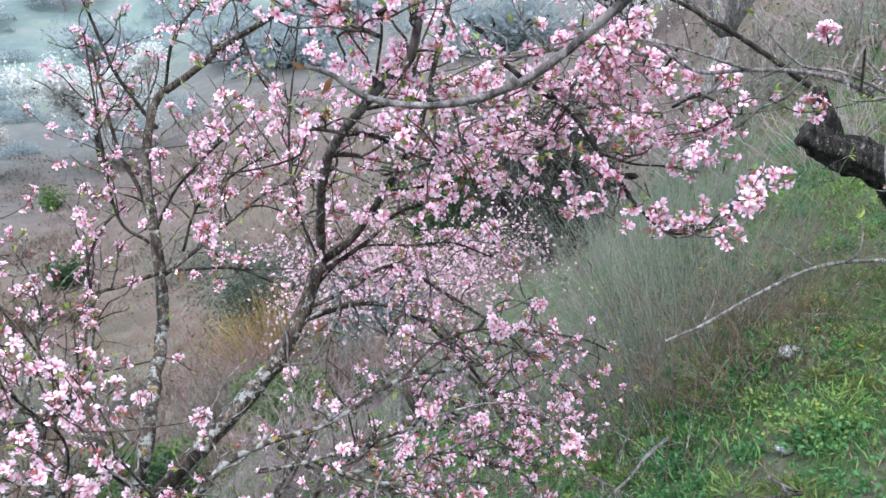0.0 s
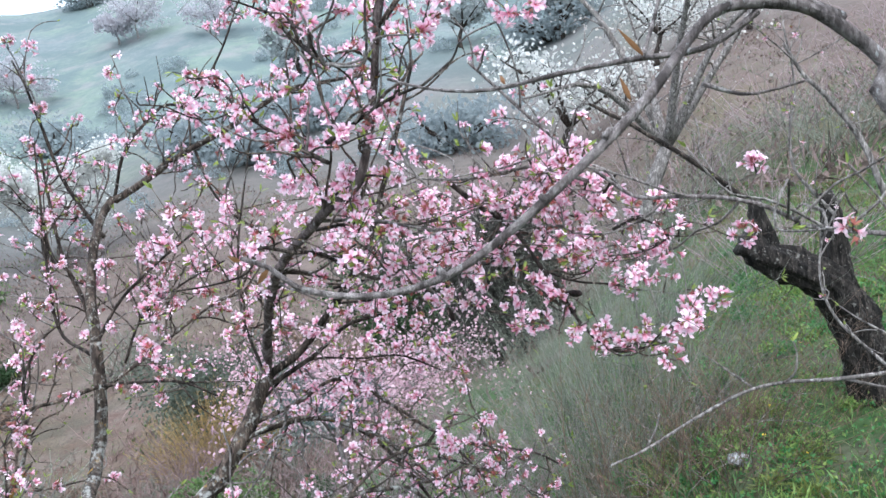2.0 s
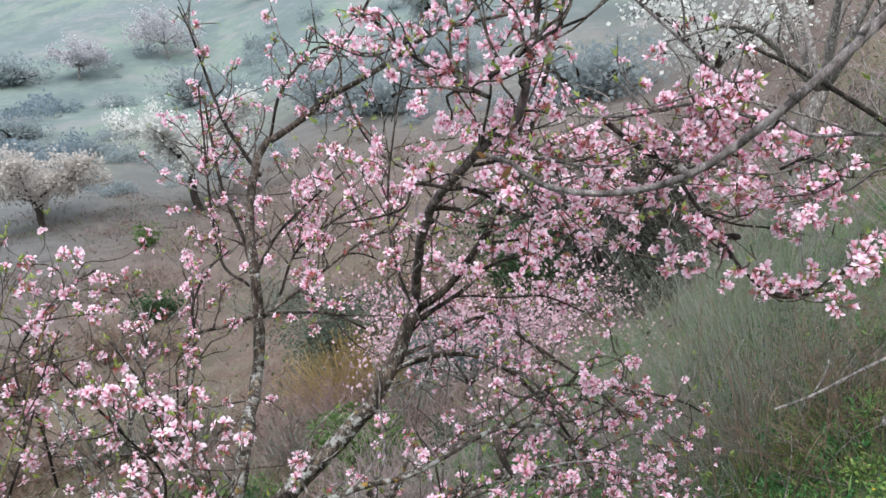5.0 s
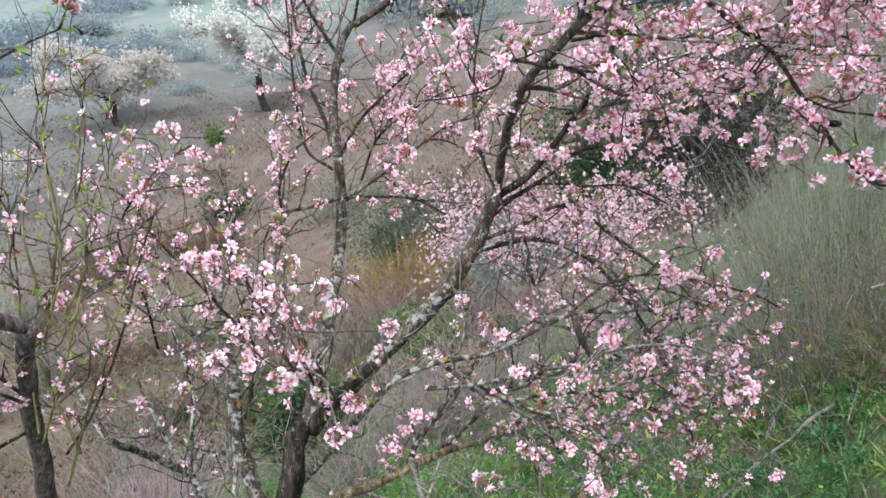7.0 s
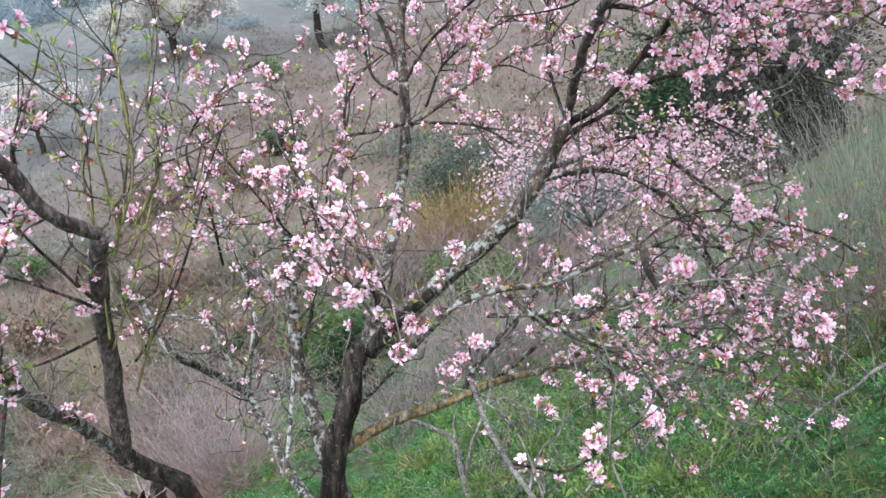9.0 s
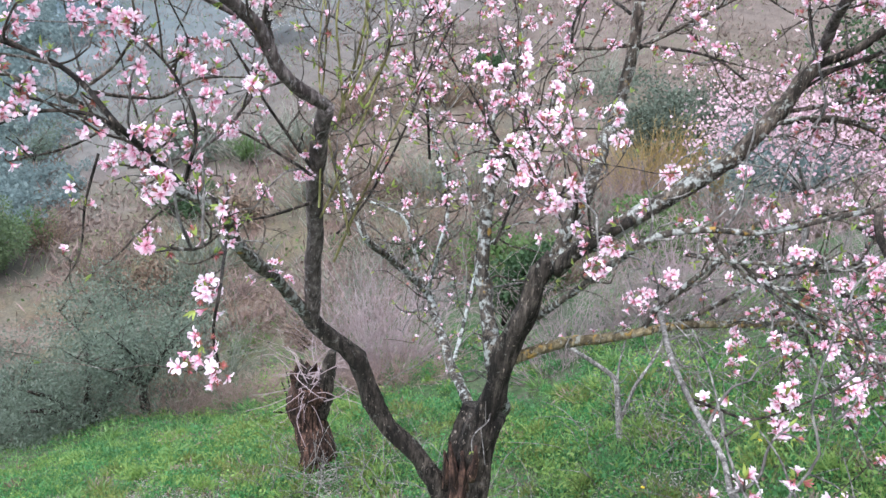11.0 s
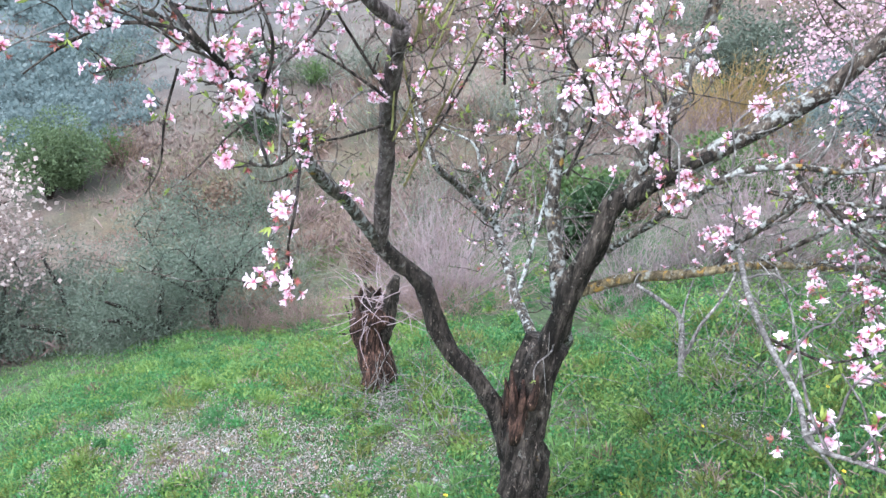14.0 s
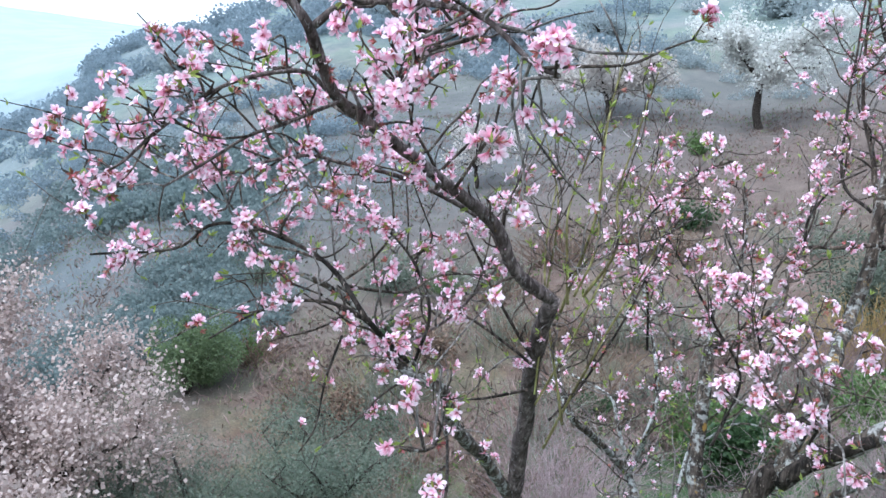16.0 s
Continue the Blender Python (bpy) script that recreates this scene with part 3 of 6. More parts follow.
        far = (root - at).length
        bends = [root.lerp(at, f) + Vector((rng.gauss(0, 1), rng.gauss(0, 1), rng.gauss(0.4, 0.8))) * far * 0.13 for f in (0.3, 0.65)]
        tw, tr = spline([root, *bends, at], (0.0026, 0.0014), 0.02)
        tube(self.grey_twigs if far > 0.12 else self.twigs, tw, tr, 5)
        for _ in range(int(count * 1.5)):
            out = Vector((rng.gauss(0, 1), rng.gauss(0, 1), rng.gauss(0, 1))).normalized()
            self.flowers.append((at + out * spread * rng.uniform(0.4, 1), out, rng.uniform(0.023, 0.031), rng.choice((0, 1, 1, 2, 2, 3, 4, 4, 5))))
        self.leaf(at, Vector((0, 0, 1)), 3)

    def leaf(self, at, d, n):
        for _ in range(n):
            out = (d + Vector((self.rng.gauss(0, 0.5), self.rng.gauss(0, 0.5), self.rng.gauss(0.1, 0.5)))).normalized()
            self.leaves.append((at, out, self.rng.uniform(0.009, 0.023)))

    def finish(self, petals, singles, near, twig_material):
        if len(self.twigs.verts):
            tagged(part("twigs", self.twigs, twig_material, self.ob, "fine brown twigs"), kind="stuff")
        if len(self.grey_twigs.verts):
            tagged(part("twigs", self.grey_twigs, GREY, self.ob, "fine grey lichened twigs"), kind="stuff")
        mats = [petals, STAMEN, CALYX]
        meshes = []
        for k, shape in enumerate(BLOSSOMS):
            me = fast_mesh("blossom", shape[0], shape[1], shape[2], shape[3])
            me.polygons.foreach_set("use_smooth", [True] * len(me.polygons))
            for m in mats:
                me.materials.append(m)
            meshes.append(me)
        self.flowers.sort(key=lambda q: (q[0] - near).length)
        for q, out, size, k in self.flowers[:singles]:
            ob = new("blossom", meshes[k])
            ob.parent = self.ob
            ob.matrix_parent_inverse = self.ob.matrix_world.inverted()
            turn = out.to_track_quat("Z", "Y") @ Euler((0, 0, self.rng.uniform(0, 6.28))).to_quaternion()
            ob.matrix_basis = Matrix.LocRotScale(q, turn, Vector((size, size, size)))
        rest = self.flowers[singles:]
        for k, shape in enumerate(BLOSSOMS):
            group = [q for q in rest if q[3] == k]
            if group:
                me = scatter("blossoms", shape, np.array([q[0] for q in group]), np.array([q[1] for q in group]), np.array([q[2] for q in group]), self.np)
                tagged(link_mesh("blossoms", me, mats, self.ob), kind="stuff")
        if self.leaves:
            me = scatter("leaves", YOUNG, np.array([q[0] for q in self.leaves]), np.array([q[1] for q in self.leaves]), np.array([q[2] for q in self.leaves]), self.np)
            tagged(link_mesh("leaves", me, LEAF, self.ob, "small fresh green leaves"), kind="stuff")


pink = Tree("peach_tree", on_ground(-0.94, 1.86), "old pink-blossoming fruit tree with a split dark trunk on the slope", 5)
pink.limb(0.076, 0.066, "bark", 0, 0, (-0.94, 1.86, -0.469), (-0.973, 1.86, -0.262), (-1.021, 1.87, -0.034), (-1.05, 1.88, 0.115), (-1.048, 1.9, 0.262), (-1.033, 1.93, 0.391), name="trunk")
pink.limb(0.037, 0.027, "bark", 0, 0, (-1.032, 1.9, 0.333), (-0.976, 1.9, 0.612), (-0.933, 1.9, 0.785), (-0.91, 1.9, 0.907), (-0.881, 1.92, 0.956))
pink.limb(0.036, 0.025, "bark", 0, 0, (-1.017, 1.86, -0.231), (-1.072, 1.86, -0.038), (-1.15, 1.82, 0.167), (-1.239, 1.776, 0.279), (-1.307, 1.74, 0.368), (-1.378, 1.712, 0.547), (-1.441, 1.659, 0.62), (-1.484, 1.623, 0.678))
pink.limb(0.019, 0.004, "lichen", 19.8, 17.25, (-1.485, 1.622, 0.676), (-1.47, 1.459, 0.862), (-1.442, 1.288, 1.016), (-1.386, 1.185, 1.144), (-1.366, 1.135, 1.189), (-1.418, 1.075, 1.222), (-1.472, 1.024, 1.308), (-1.502, 0.994, 1.357), (-1.542, 0.944, 1.4), (-1.593, 0.902, 1.423), (-1.657, 0.851, 1.459))
pink.limb(0.024, 0.019, "smooth", 0, 0, (-1.485, 1.622, 0.676), (-1.402, 1.52, 0.997), (-1.324, 1.419, 1.228), (-1.268, 1.363, 1.338), (-1.233, 1.332, 1.394))
pink.limb(0.0155, 0.0055, "smooth", 40.5, 31.05, (-1.237, 1.332, 1.396), (-1.264, 1.234, 1.466), (-1.273, 1.144, 1.576), (-1.297, 0.993, 1.676), (-1.309, 0.827, 1.772), (-1.306, 0.748, 1.817), (-1.291, 0.691, 1.899), (-1.284, 0.664, 1.93), (-1.305, 0.63, 1.974), (-1.33, 0.585, 2.038))
pink.limb(0.0065, 0.0029, "smooth", 40.5, 27.6, (-1.269, 0.675, 1.919), (-1.209, 0.693, 1.955), (-1.059, 0.73, 1.959), (-0.983, 0.741, 1.943), (-0.907, 0.75, 1.894), (-0.867, 0.76, 1.88))
pink.limb(0.0043, 0.0018, "smooth", 54, 34.5, (-1.314, 0.742, 1.821), (-1.342, 0.705, 1.848), (-1.392, 0.603, 1.817), (-1.419, 0.505, 1.742), (-1.416, 0.442, 1.691), (-1.42, 0.377, 1.655))
pink.limb(0.0058, 0.0022, "smooth", 54, 41.4, (-1.316, 1.157, 1.578), (-1.363, 1.082, 1.621), (-1.413, 0.999, 1.656), (-1.462, 0.908, 1.674), (-1.509, 0.847, 1.684), (-1.563, 0.757, 1.651), (-1.563, 0.712, 1.577))
pink.limb(0.005, 0.0022, "smooth", 63, 41.4, (-1.318, 0.835, 1.771), (-1.262, 0.832, 1.82), (-1.216, 0.823, 1.869), (-1.165, 0.82, 1.898), (-1.048, 0.816, 1.929))
pink.limb(0.0036, 0.0022, "smooth", 54, 41.4, (-1.297, 0.754, 1.805), (-1.354, 0.685, 1.76), (-1.389, 0.645, 1.737), (-1.431, 0.589, 1.686), (-1.468, 0.54, 1.644))
pink.limb(0.0058, 0.0022, "bark", 44, 26, (-1.427, 1.091, 1.236), (-1.29, 0.852, 1.408), (-1.389, 0.853, 1.471), (-1.48, 0.838, 1.506), (-1.556, 0.758, 1.542), (-1.603, 0.7, 1.537), (-1.631, 0.646, 1.491), (-1.725, 0.524, 1.47))
pink.limb(0.0043, 0.0018, "bark", 19.8, 17.25, (-1.29, 0.852, 1.408), (-1.352, 0.827, 1.429), (-1.433, 0.783, 1.421), (-1.508, 0.735, 1.376), (-1.573, 0.69, 1.318))
pink.limb(0.0043, 0.0022, "bark", 44, 26, (-1.416, 1.098, 1.225), (-1.378, 1.097, 1.354), (-1.417, 1.09, 1.446), (-1.467, 1.063, 1.511), (-1.535, 1.02, 1.575), (-1.611, 0.956, 1.601))
pink.limb(0.0043, 0.0022, "smooth", 49.5, 34.5, (-1.349, 1.305, 1.476), (-1.44, 1.237, 1.313), (-1.502, 1.158, 1.252), (-1.574, 1.084, 1.229))
pink.limb(0.0032, 0.0018, "bark", 22, 10.35, (-1.323, 1.124, 1.127), (-1.017, 0.799, 1.22), (-1.005, 0.771, 1.156), (-1.008, 0.785, 1.083))
pink.limb(0.0029, 0.0014, "bark", 12.6, 6.9, (-1.333, 1.127, 1.143), (-1.055, 0.798, 1.276), (-1.091, 0.775, 1.269), (-1.125, 0.752, 1.26))
pink.limb(0.0029, 0.0014, "bark", 13, 11, (-1.468, 0.936, 1.313), (-1.46, 0.893, 1.225), (-1.438, 0.857, 1.139), (-1.446, 0.826, 1.089))
pink.limb(0.028, 0.022, "lichen", 0, 3.45, (-0.87, 1.904, 0.948), (-0.802, 1.915, 1.01), (-0.722, 1.929, 1.082), (-0.597, 1.95, 1.202), (-0.479, 1.99, 1.323))
pink.limb(0.023, 0.019, "branch", 0, 3.45, (-0.5, 1.983, 1.3), (-0.479, 1.99, 1.323), (-0.413, 2.021, 1.44), (-0.362, 2.049, 1.556))
pink.limb(0.0125, 0.0038, "smooth", 36, 24.15, (-0.362, 2.049, 1.567), (-0.327, 1.893, 1.697), (-0.279, 1.705, 1.807), (-0.232, 1.606, 1.87), (-0.128, 1.469, 1.961), (-0.071, 1.41, 2.001), (-0.046, 1.382, 2.091), (-0.023, 1.335, 2.24), (-0.002, 1.307, 2.321), (0.02, 1.259, 2.425), (0.048, 1.241, 2.516))
pink.limb(0.0115, 0.0043, "bark", 40, 24, (-0.365, 2.047, 1.549), (-0.274, 2.059, 1.614), (-0.187, 2.075, 1.721), (-0.103, 2.055, 1.847), (-0.071, 2.041, 1.927), (-0.036, 2.05, 2.033), (0.011, 2.063, 2.187), (0.049, 2.103, 2.33))
pink.limb(0.0065, 0.0029, "bark", 40, 24, (-0.376, 2.038, 1.52), (-0.246, 2.084, 1.591), (-0.159, 2.119, 1.658), (-0.043, 2.147, 1.683), (0.074, 2.181, 1.731), (0.19, 2.221, 1.807))
pink.limb(0.0036, 0.0018, "bark", 44, 30, (-0.188, 2.084, 1.76), (-0.048, 2.04, 1.788), (0.082, 1.993, 1.816), (0.189, 1.942, 1.841), (0.286, 1.888, 1.869), (0.383, 1.912, 1.89))
pink.limb(0.0036, 0.0018, "bark", 44, 30, (-0.187, 2.075, 1.721), (-0.059, 2.075, 1.726), (0.065, 2.076, 1.738), (0.175, 2.066, 1.688), (0.269, 2.061, 1.659), (0.348, 2.057, 1.638))
pink.limb(0.0036, 0.0022, "bark", 44, 26, (-0.391, 2.034, 1.483), (-0.279, 2.127, 1.567), (-0.129, 2.125, 1.567), (-0.026, 2.124, 1.567), (0.077, 2.134, 1.52))
pink.limb(0.0043, 0.0022, "bark", 36, 27.6, (-0.369, 2.009, 1.584), (-0.412, 2.05, 1.697), (-0.428, 2.108, 1.84), (-0.413, 2.147, 2), (-0.386, 2.192, 2.173))
pink.limb(0.0036, 0.0014, "bark", 44, 30, (-0.21, 1.534, 1.883), (-0.278, 1.574, 1.891), (-0.3, 1.573, 1.848), (-0.368, 1.572, 1.828), (-0.461, 1.574, 1.819))
pink.limb(0.0043, 0.0022, "bark", 43.2, 48.3, (-0.215, 1.533, 1.883), (-0.157, 1.542, 1.876), (-0.104, 1.545, 1.844), (-0.041, 1.552, 1.821), (0.021, 1.574, 1.861))
pink.limb(0.0036, 0.0018, "bark", 43.2, 48.3, (-0.154, 1.449, 1.923), (-0.067, 1.468, 1.932), (0.014, 1.509, 1.921), (0.086, 1.55, 1.929))
pink.limb(0.0043, 0.0022, "bark", 43.2, 48.3, (-0.112, 1.279, 2.058), (-0.075, 1.292, 2.082), (-0.015, 1.342, 2.127), (0.048, 1.385, 2.156))
pink.limb(0.0043, 0.0022, "bark", 43.2, 48.3, (-0.114, 1.325, 2.031), (-0.183, 1.425, 2.073), (-0.265, 1.478, 2.132), (-0.332, 1.53, 2.203))
pink.limb(0.0043, 0.0022, "bark", 43.2, 48.3, (-0.098, 1.202, 2.164), (-0.152, 1.309, 2.225), (-0.203, 1.311, 2.277))
pink.limb(0.0206, 0.0165, "lichen", 0, 6.9, (-0.87, 1.908, 0.968), (-0.855, 1.936, 1.048), (-0.834, 1.983, 1.18), (-0.889, 2.275, 1.3), (-0.877, 2.305, 1.454), (-0.89, 2.334, 1.626))
pink.limb(0.0165, 0.0112, "branch", 0, 6.9, (-0.877, 2.305, 1.45), (-0.89, 2.334, 1.626), (-0.922, 2.421, 1.794), (-0.921, 2.506, 1.951), (-0.898, 2.582, 2.038))
pink.limb(0.0118, 0.0045, "branch", 40.5, 27.6, (-0.891, 2.583, 2.031), (-0.775, 2.566, 2.094), (-0.657, 2.548, 2.165), (-0.516, 2.49, 2.22), (-0.323, 2.404, 2.311), (-0.204, 2.405, 2.335), (-0.086, 2.407, 2.352))
pink.limb(0.0072, 0.0028, "bark", 36, 27.6, (-0.948, 2.621, 1.919), (-1.079, 2.693, 2.095), (-1.123, 2.67, 2.248), (-1.157, 2.647, 2.396), (-1.196, 2.649, 2.492))
pink.limb(0.009, 0.0036, "branch", 36, 27.6, (-0.936, 2.484, 1.558), (-0.989, 2.537, 1.712), (-1.055, 2.564, 1.858), (-1.09, 2.591, 2.004), (-1.112, 2.594, 2.205))
pink.limb(0.0054, 0.0028, "bark", 31.5, 27.6, (-0.898, 2.593, 2.029), (-0.834, 2.547, 2.181), (-0.713, 2.53, 2.304), (-0.621, 2.521, 2.313), (-0.519, 2.504, 2.452), (-0.455, 2.508, 2.604))
pink.limb(0.0063, 0.0028, "branch", 36, 27.6, (-0.848, 2.263, 1.506), (-0.768, 2.291, 1.561), (-0.658, 2.281, 1.638), (-0.534, 2.268, 1.72), (-0.438, 2.294, 1.749))
pink.limb(0.0054, 0.0028, "bark", 36, 24.15, (-0.854, 2.263, 1.514), (-0.762, 2.26, 1.518), (-0.639, 2.253, 1.512), (-0.54, 2.261, 1.464))
pink.limb(0.0063, 0.0028, "branch", 36, 24.15, (-0.864, 2.261, 1.514), (-0.939, 2.182, 1.497), (-0.991, 2.126, 1.489), (-0.995, 2.069, 1.431), (-0.975, 1.994, 1.352))
pink.limb(0.0045, 0.0022, "bark", 36, 27.6, (-0.996, 2.125, 1.486), (-1.005, 2.141, 1.566), (-0.966, 2.17, 1.661), (-0.903, 2.195, 1.715))
pink.limb(0.0054, 0.0028, "bark", 40.5, 27.6, (-0.922, 2.371, 1.587), (-1.042, 2.466, 1.65), (-1.081, 2.504, 1.849), (-1.102, 2.545, 2.047), (-1.122, 2.582, 2.228))
pink.limb(0.0054, 0.0028, "bark", 44, 30, (-0.885, 2.335, 1.626), (-0.804, 2.326, 1.745), (-0.692, 2.315, 1.843), (-0.585, 2.304, 1.92))
pink.limb(0.0045, 0.0022, "bark", 44, 30, (-0.622, 2.548, 2.166), (-0.555, 2.447, 2.035), (-0.477, 2.446, 1.944), (-0.377, 2.446, 1.903))
pink.limb(0.0045, 0.0022, "bark", 54, 41.4, (-0.847, 2.435, 1.544), (-0.787, 2.438, 1.677), (-0.653, 2.414, 1.772), (-0.525, 2.393, 1.832))
pink.limb(0.0105, 0.0045, "lichen", 12, 16, (-0.906, 1.93, 0.758), (-0.766, 1.839, 0.93), (-0.637, 1.74, 1.091), (-0.58, 1.777, 1.144), (-0.481, 1.82, 1.173), (-0.36, 1.869, 1.186), (-0.181, 1.955, 1.257), (-0.081, 1.992, 1.261), (-0.003, 2.002, 1.24), (0.078, 1.99, 1.117))
pink.limb(0.018, 0.0054, "gold", 8, 14, (-0.96, 1.92, 0.603), (-0.831, 1.932, 0.699), (-0.705, 1.932, 0.758), (-0.602, 1.929, 0.814), (-0.504, 2.003, 0.838), (-0.349, 2.106, 0.852), (-0.218, 2.183, 0.864), (-0.057, 2.247, 0.824))
pink.limb(0.0063, 0.0028, "lichen", 38.5, 27.6, (-0.471, 1.838, 1.151), (-0.358, 1.841, 1.068), (-0.233, 1.868, 1.075), (-0.094, 1.897, 1.085), (0.073, 1.938, 1.121), (0.213, 1.963, 1.11))
pink.limb(0.0081, 0.0028, "branch", 34.7, 27.6, (-0.427, 2.01, 1.411), (-0.259, 2.049, 1.437), (-0.127, 2.063, 1.384), (-0.022, 2.085, 1.268), (0.056, 2.099, 1.155), (0.162, 2.099, 1.063))
pink.limb(0.0063, 0.0028, "branch", 34.7, 27.6, (-0.42, 2.017, 1.433), (-0.308, 2.097, 1.464), (-0.191, 2.182, 1.504), (-0.051, 2.189, 1.416), (0.088, 2.195, 1.32), (0.319, 2.225, 1.252), (0.396, 2.231, 1.212))
pink.limb(0.0054, 0.0028, "lichen", 38.5, 31.05, (-0.399, 1.905, 0.923), (-0.253, 1.946, 0.977), (-0.106, 1.969, 0.951), (-0.032, 1.961, 0.854), (0.013, 1.953, 0.78))
pink.limb(0.0045, 0.0022, "branch", 46.3, 31.05, (-0.181, 1.97, 1.252), (-0.068, 2.035, 1.327), (0.079, 2.091, 1.331), (0.183, 2.088, 1.226), (0.302, 2.084, 1.106))
pink.limb(0.0054, 0.0028, "lichen", 38.5, 31.05, (-0.386, 1.886, 1.059), (-0.282, 1.943, 1.104), (-0.167, 1.995, 1.12), (-0.035, 2.02, 1.116), (0.112, 2.028, 1.025), (0.274, 2.052, 0.991))
pink.limb(0.0054, 0.0028, "lichen", 46.3, 31.05, (-0.065, 1.95, 1.064), (0.038, 1.983, 1.008), (0.143, 2.014, 0.936), (0.159, 1.994, 0.834))
pink.limb(0.0045, 0.0028, "lichen", 27.0, 24.15, (-0.602, 1.929, 0.814), (-0.58, 1.964, 0.888), (-0.495, 2.03, 0.972), (-0.426, 2.175, 1.06), (-0.302, 2.336, 1.113), (-0.163, 2.434, 1.154))
pink.limb(0.0045, 0.0028, "lichen", 30.8, 27.6, (-0.238, 1.947, 0.97), (-0.178, 1.934, 0.859), (-0.089, 1.931, 0.769), (0, 1.921, 0.65))
pink.limb(0.0058, 0.0022, "grey", 7, 10.35, (-0.469, 1.427, 1.111), (-0.41, 1.271, 1.115), (-0.341, 1.142, 1.11), (-0.263, 1.021, 1.107), (-0.226, 0.925, 1.108), (-0.164, 0.923, 1.112), (-0.114, 0.92, 1.114), (-0.088, 0.916, 1.082))
pink.limb(0.0029, 0.0014, "bark", 27, 13.8, (-0.339, 1.143, 1.11), (-0.29, 1.152, 1.103), (-0.248, 1.161, 1.099), (-0.206, 1.21, 1.106), (-0.137, 1.3, 1.13))
pink.limb(0.0029, 0.0014, "bark", 81, 20.7, (-0.114, 0.92, 1.114), (-0.104, 0.935, 1.133), (-0.11, 0.942, 1.152))
pink.limb(0.0036, 0.0022, "bark", 99, 10.35, (-0.74, 1.632, 1.163), (-0.671, 1.414, 1.293), (-0.676, 1.384, 1.328), (-0.708, 1.37, 1.294))
pink.limb(0.0029, 0.0014, "smooth", 36, 13.8, (-0.685, 1.592, 1.169), (-0.66, 1.38, 1.365), (-0.768, 1.426, 1.429), (-0.929, 1.512, 1.487))
pink.limb(0.019, 0.009, "lichen", 3.24, 25.3, (-1.113, 2, 0.323), (-1.346, 2.233, 0.355), (-1.582, 2.475, 0.425), (-1.625, 2.258, 0.627), (-1.641, 2.112, 0.752), (-1.719, 2.125, 0.854), (-1.776, 2.141, 0.939))
pink.limb(0.0079, 0.0043, "pale", 5.4, 25.3, (-1.582, 2.475, 0.425), (-1.412, 2.227, 0.736), (-1.419, 2.274, 0.887), (-1.475, 2.29, 1.03), (-1.556, 2.33, 1.182), (-1.623, 2.368, 1.317))
pink.limb(0.0072, 0.0036, "pale", 5.4, 25.3, (-1.474, 2.214, 0.66), (-1.518, 2.209, 0.756), (-1.557, 2.201, 0.832), (-1.687, 2.154, 0.874))
pink.limb(0.0072, 0.0058, "pale", 3.24, 25.3, (-1.256, 2.128, 0.398), (-1.269, 2.204, 0.55), (-1.286, 2.292, 0.729))
pink.limb(0.03, 0.017, "lichen", 0, 27.6, (-1.059, 2.12, 0.283), (-1.017, 1.917, 0.566), (-1.083, 1.964, 0.718), (-1.136, 2.002, 0.839), (-1.175, 2.065, 0.994), (-1.207, 2.126, 1.136))
pink.limb(0.0086, 0.0029, "lichen", 16.2, 27.6, (-1.204, 2.122, 1.125), (-1.131, 2.19, 1.179), (-1.072, 2.223, 1.311), (-1.053, 2.238, 1.441), (-1.085, 2.302, 1.588))
pink.limb(0.0079, 0.0029, "lichen", 16.2, 27.6, (-1.207, 2.126, 1.136), (-1.234, 2.169, 1.241), (-1.216, 2.226, 1.338), (-1.227, 2.291, 1.479), (-1.29, 2.34, 1.63))
pink.limb(0.0043, 0.0022, "lichen", 5.4, 27.6, (-1.136, 2.028, 0.887), (-1.042, 1.995, 0.99), (-0.934, 1.954, 1.036))
pink.limb(0.0043, 0.0022, "lichen", 16.2, 27.6, (-1.146, 2.022, 0.886), (-1.295, 2.141, 1.04), (-1.391, 2.174, 1.196), (-1.47, 2.217, 1.352), (-1.545, 2.281, 1.542))
pink.limb(0.003, 0.0011, "green", 3.6, 27.6, (-1.19, 1.349, 1.413), (-1.179, 1.393, 1.523), (-1.217, 1.433, 1.656), (-1.254, 1.491, 1.791), (-1.28, 1.554, 1.929))
pink.limb(0.003, 0.0011, "green", 3.6, 27.6, (-1.295, 1.404, 1.102), (-1.241, 1.445, 1.281), (-1.201, 1.479, 1.443), (-1.193, 1.558, 1.594), (-1.177, 1.623, 1.713))
pink.limb(0.003, 0.0011, "green", 3.6, 27.6, (-1.303, 1.409, 1.126), (-1.315, 1.422, 1.361), (-1.319, 1.433, 1.571), (-1.374, 1.454, 1.687), (-1.439, 1.469, 1.791))
pink.limb(0.0043, 0.0022, "bark", 0, 6.9, (-1.301, 1.376, 1.147), (-1.396, 1.337, 1.099), (-1.463, 1.313, 1.076))
pink.limb(0.0043, 0.0022, "bark", 22.5, 13.8, (-1.289, 1.36, 1.22), (-1.338, 1.331, 1.255), (-1.43, 1.271, 1.311), (-1.519, 1.225, 1.314))
pink.limb(0.0043, 0.0022, "bark", 22.5, 17.25, (-1.289, 1.366, 1.232), (-1.321, 1.331, 1.296), (-1.359, 1.285, 1.382), (-1.392, 1.271, 1.437), (-1.434, 1.252, 1.512))
pink.limb(0.0036, 0.0022, "bark", 32.4, 31.05, (-1.305, 1.489, 1.035), (-1.305, 1.617, 1.102), (-1.249, 1.69, 1.292), (-1.22, 1.748, 1.455), (-1.187, 1.794, 1.577))
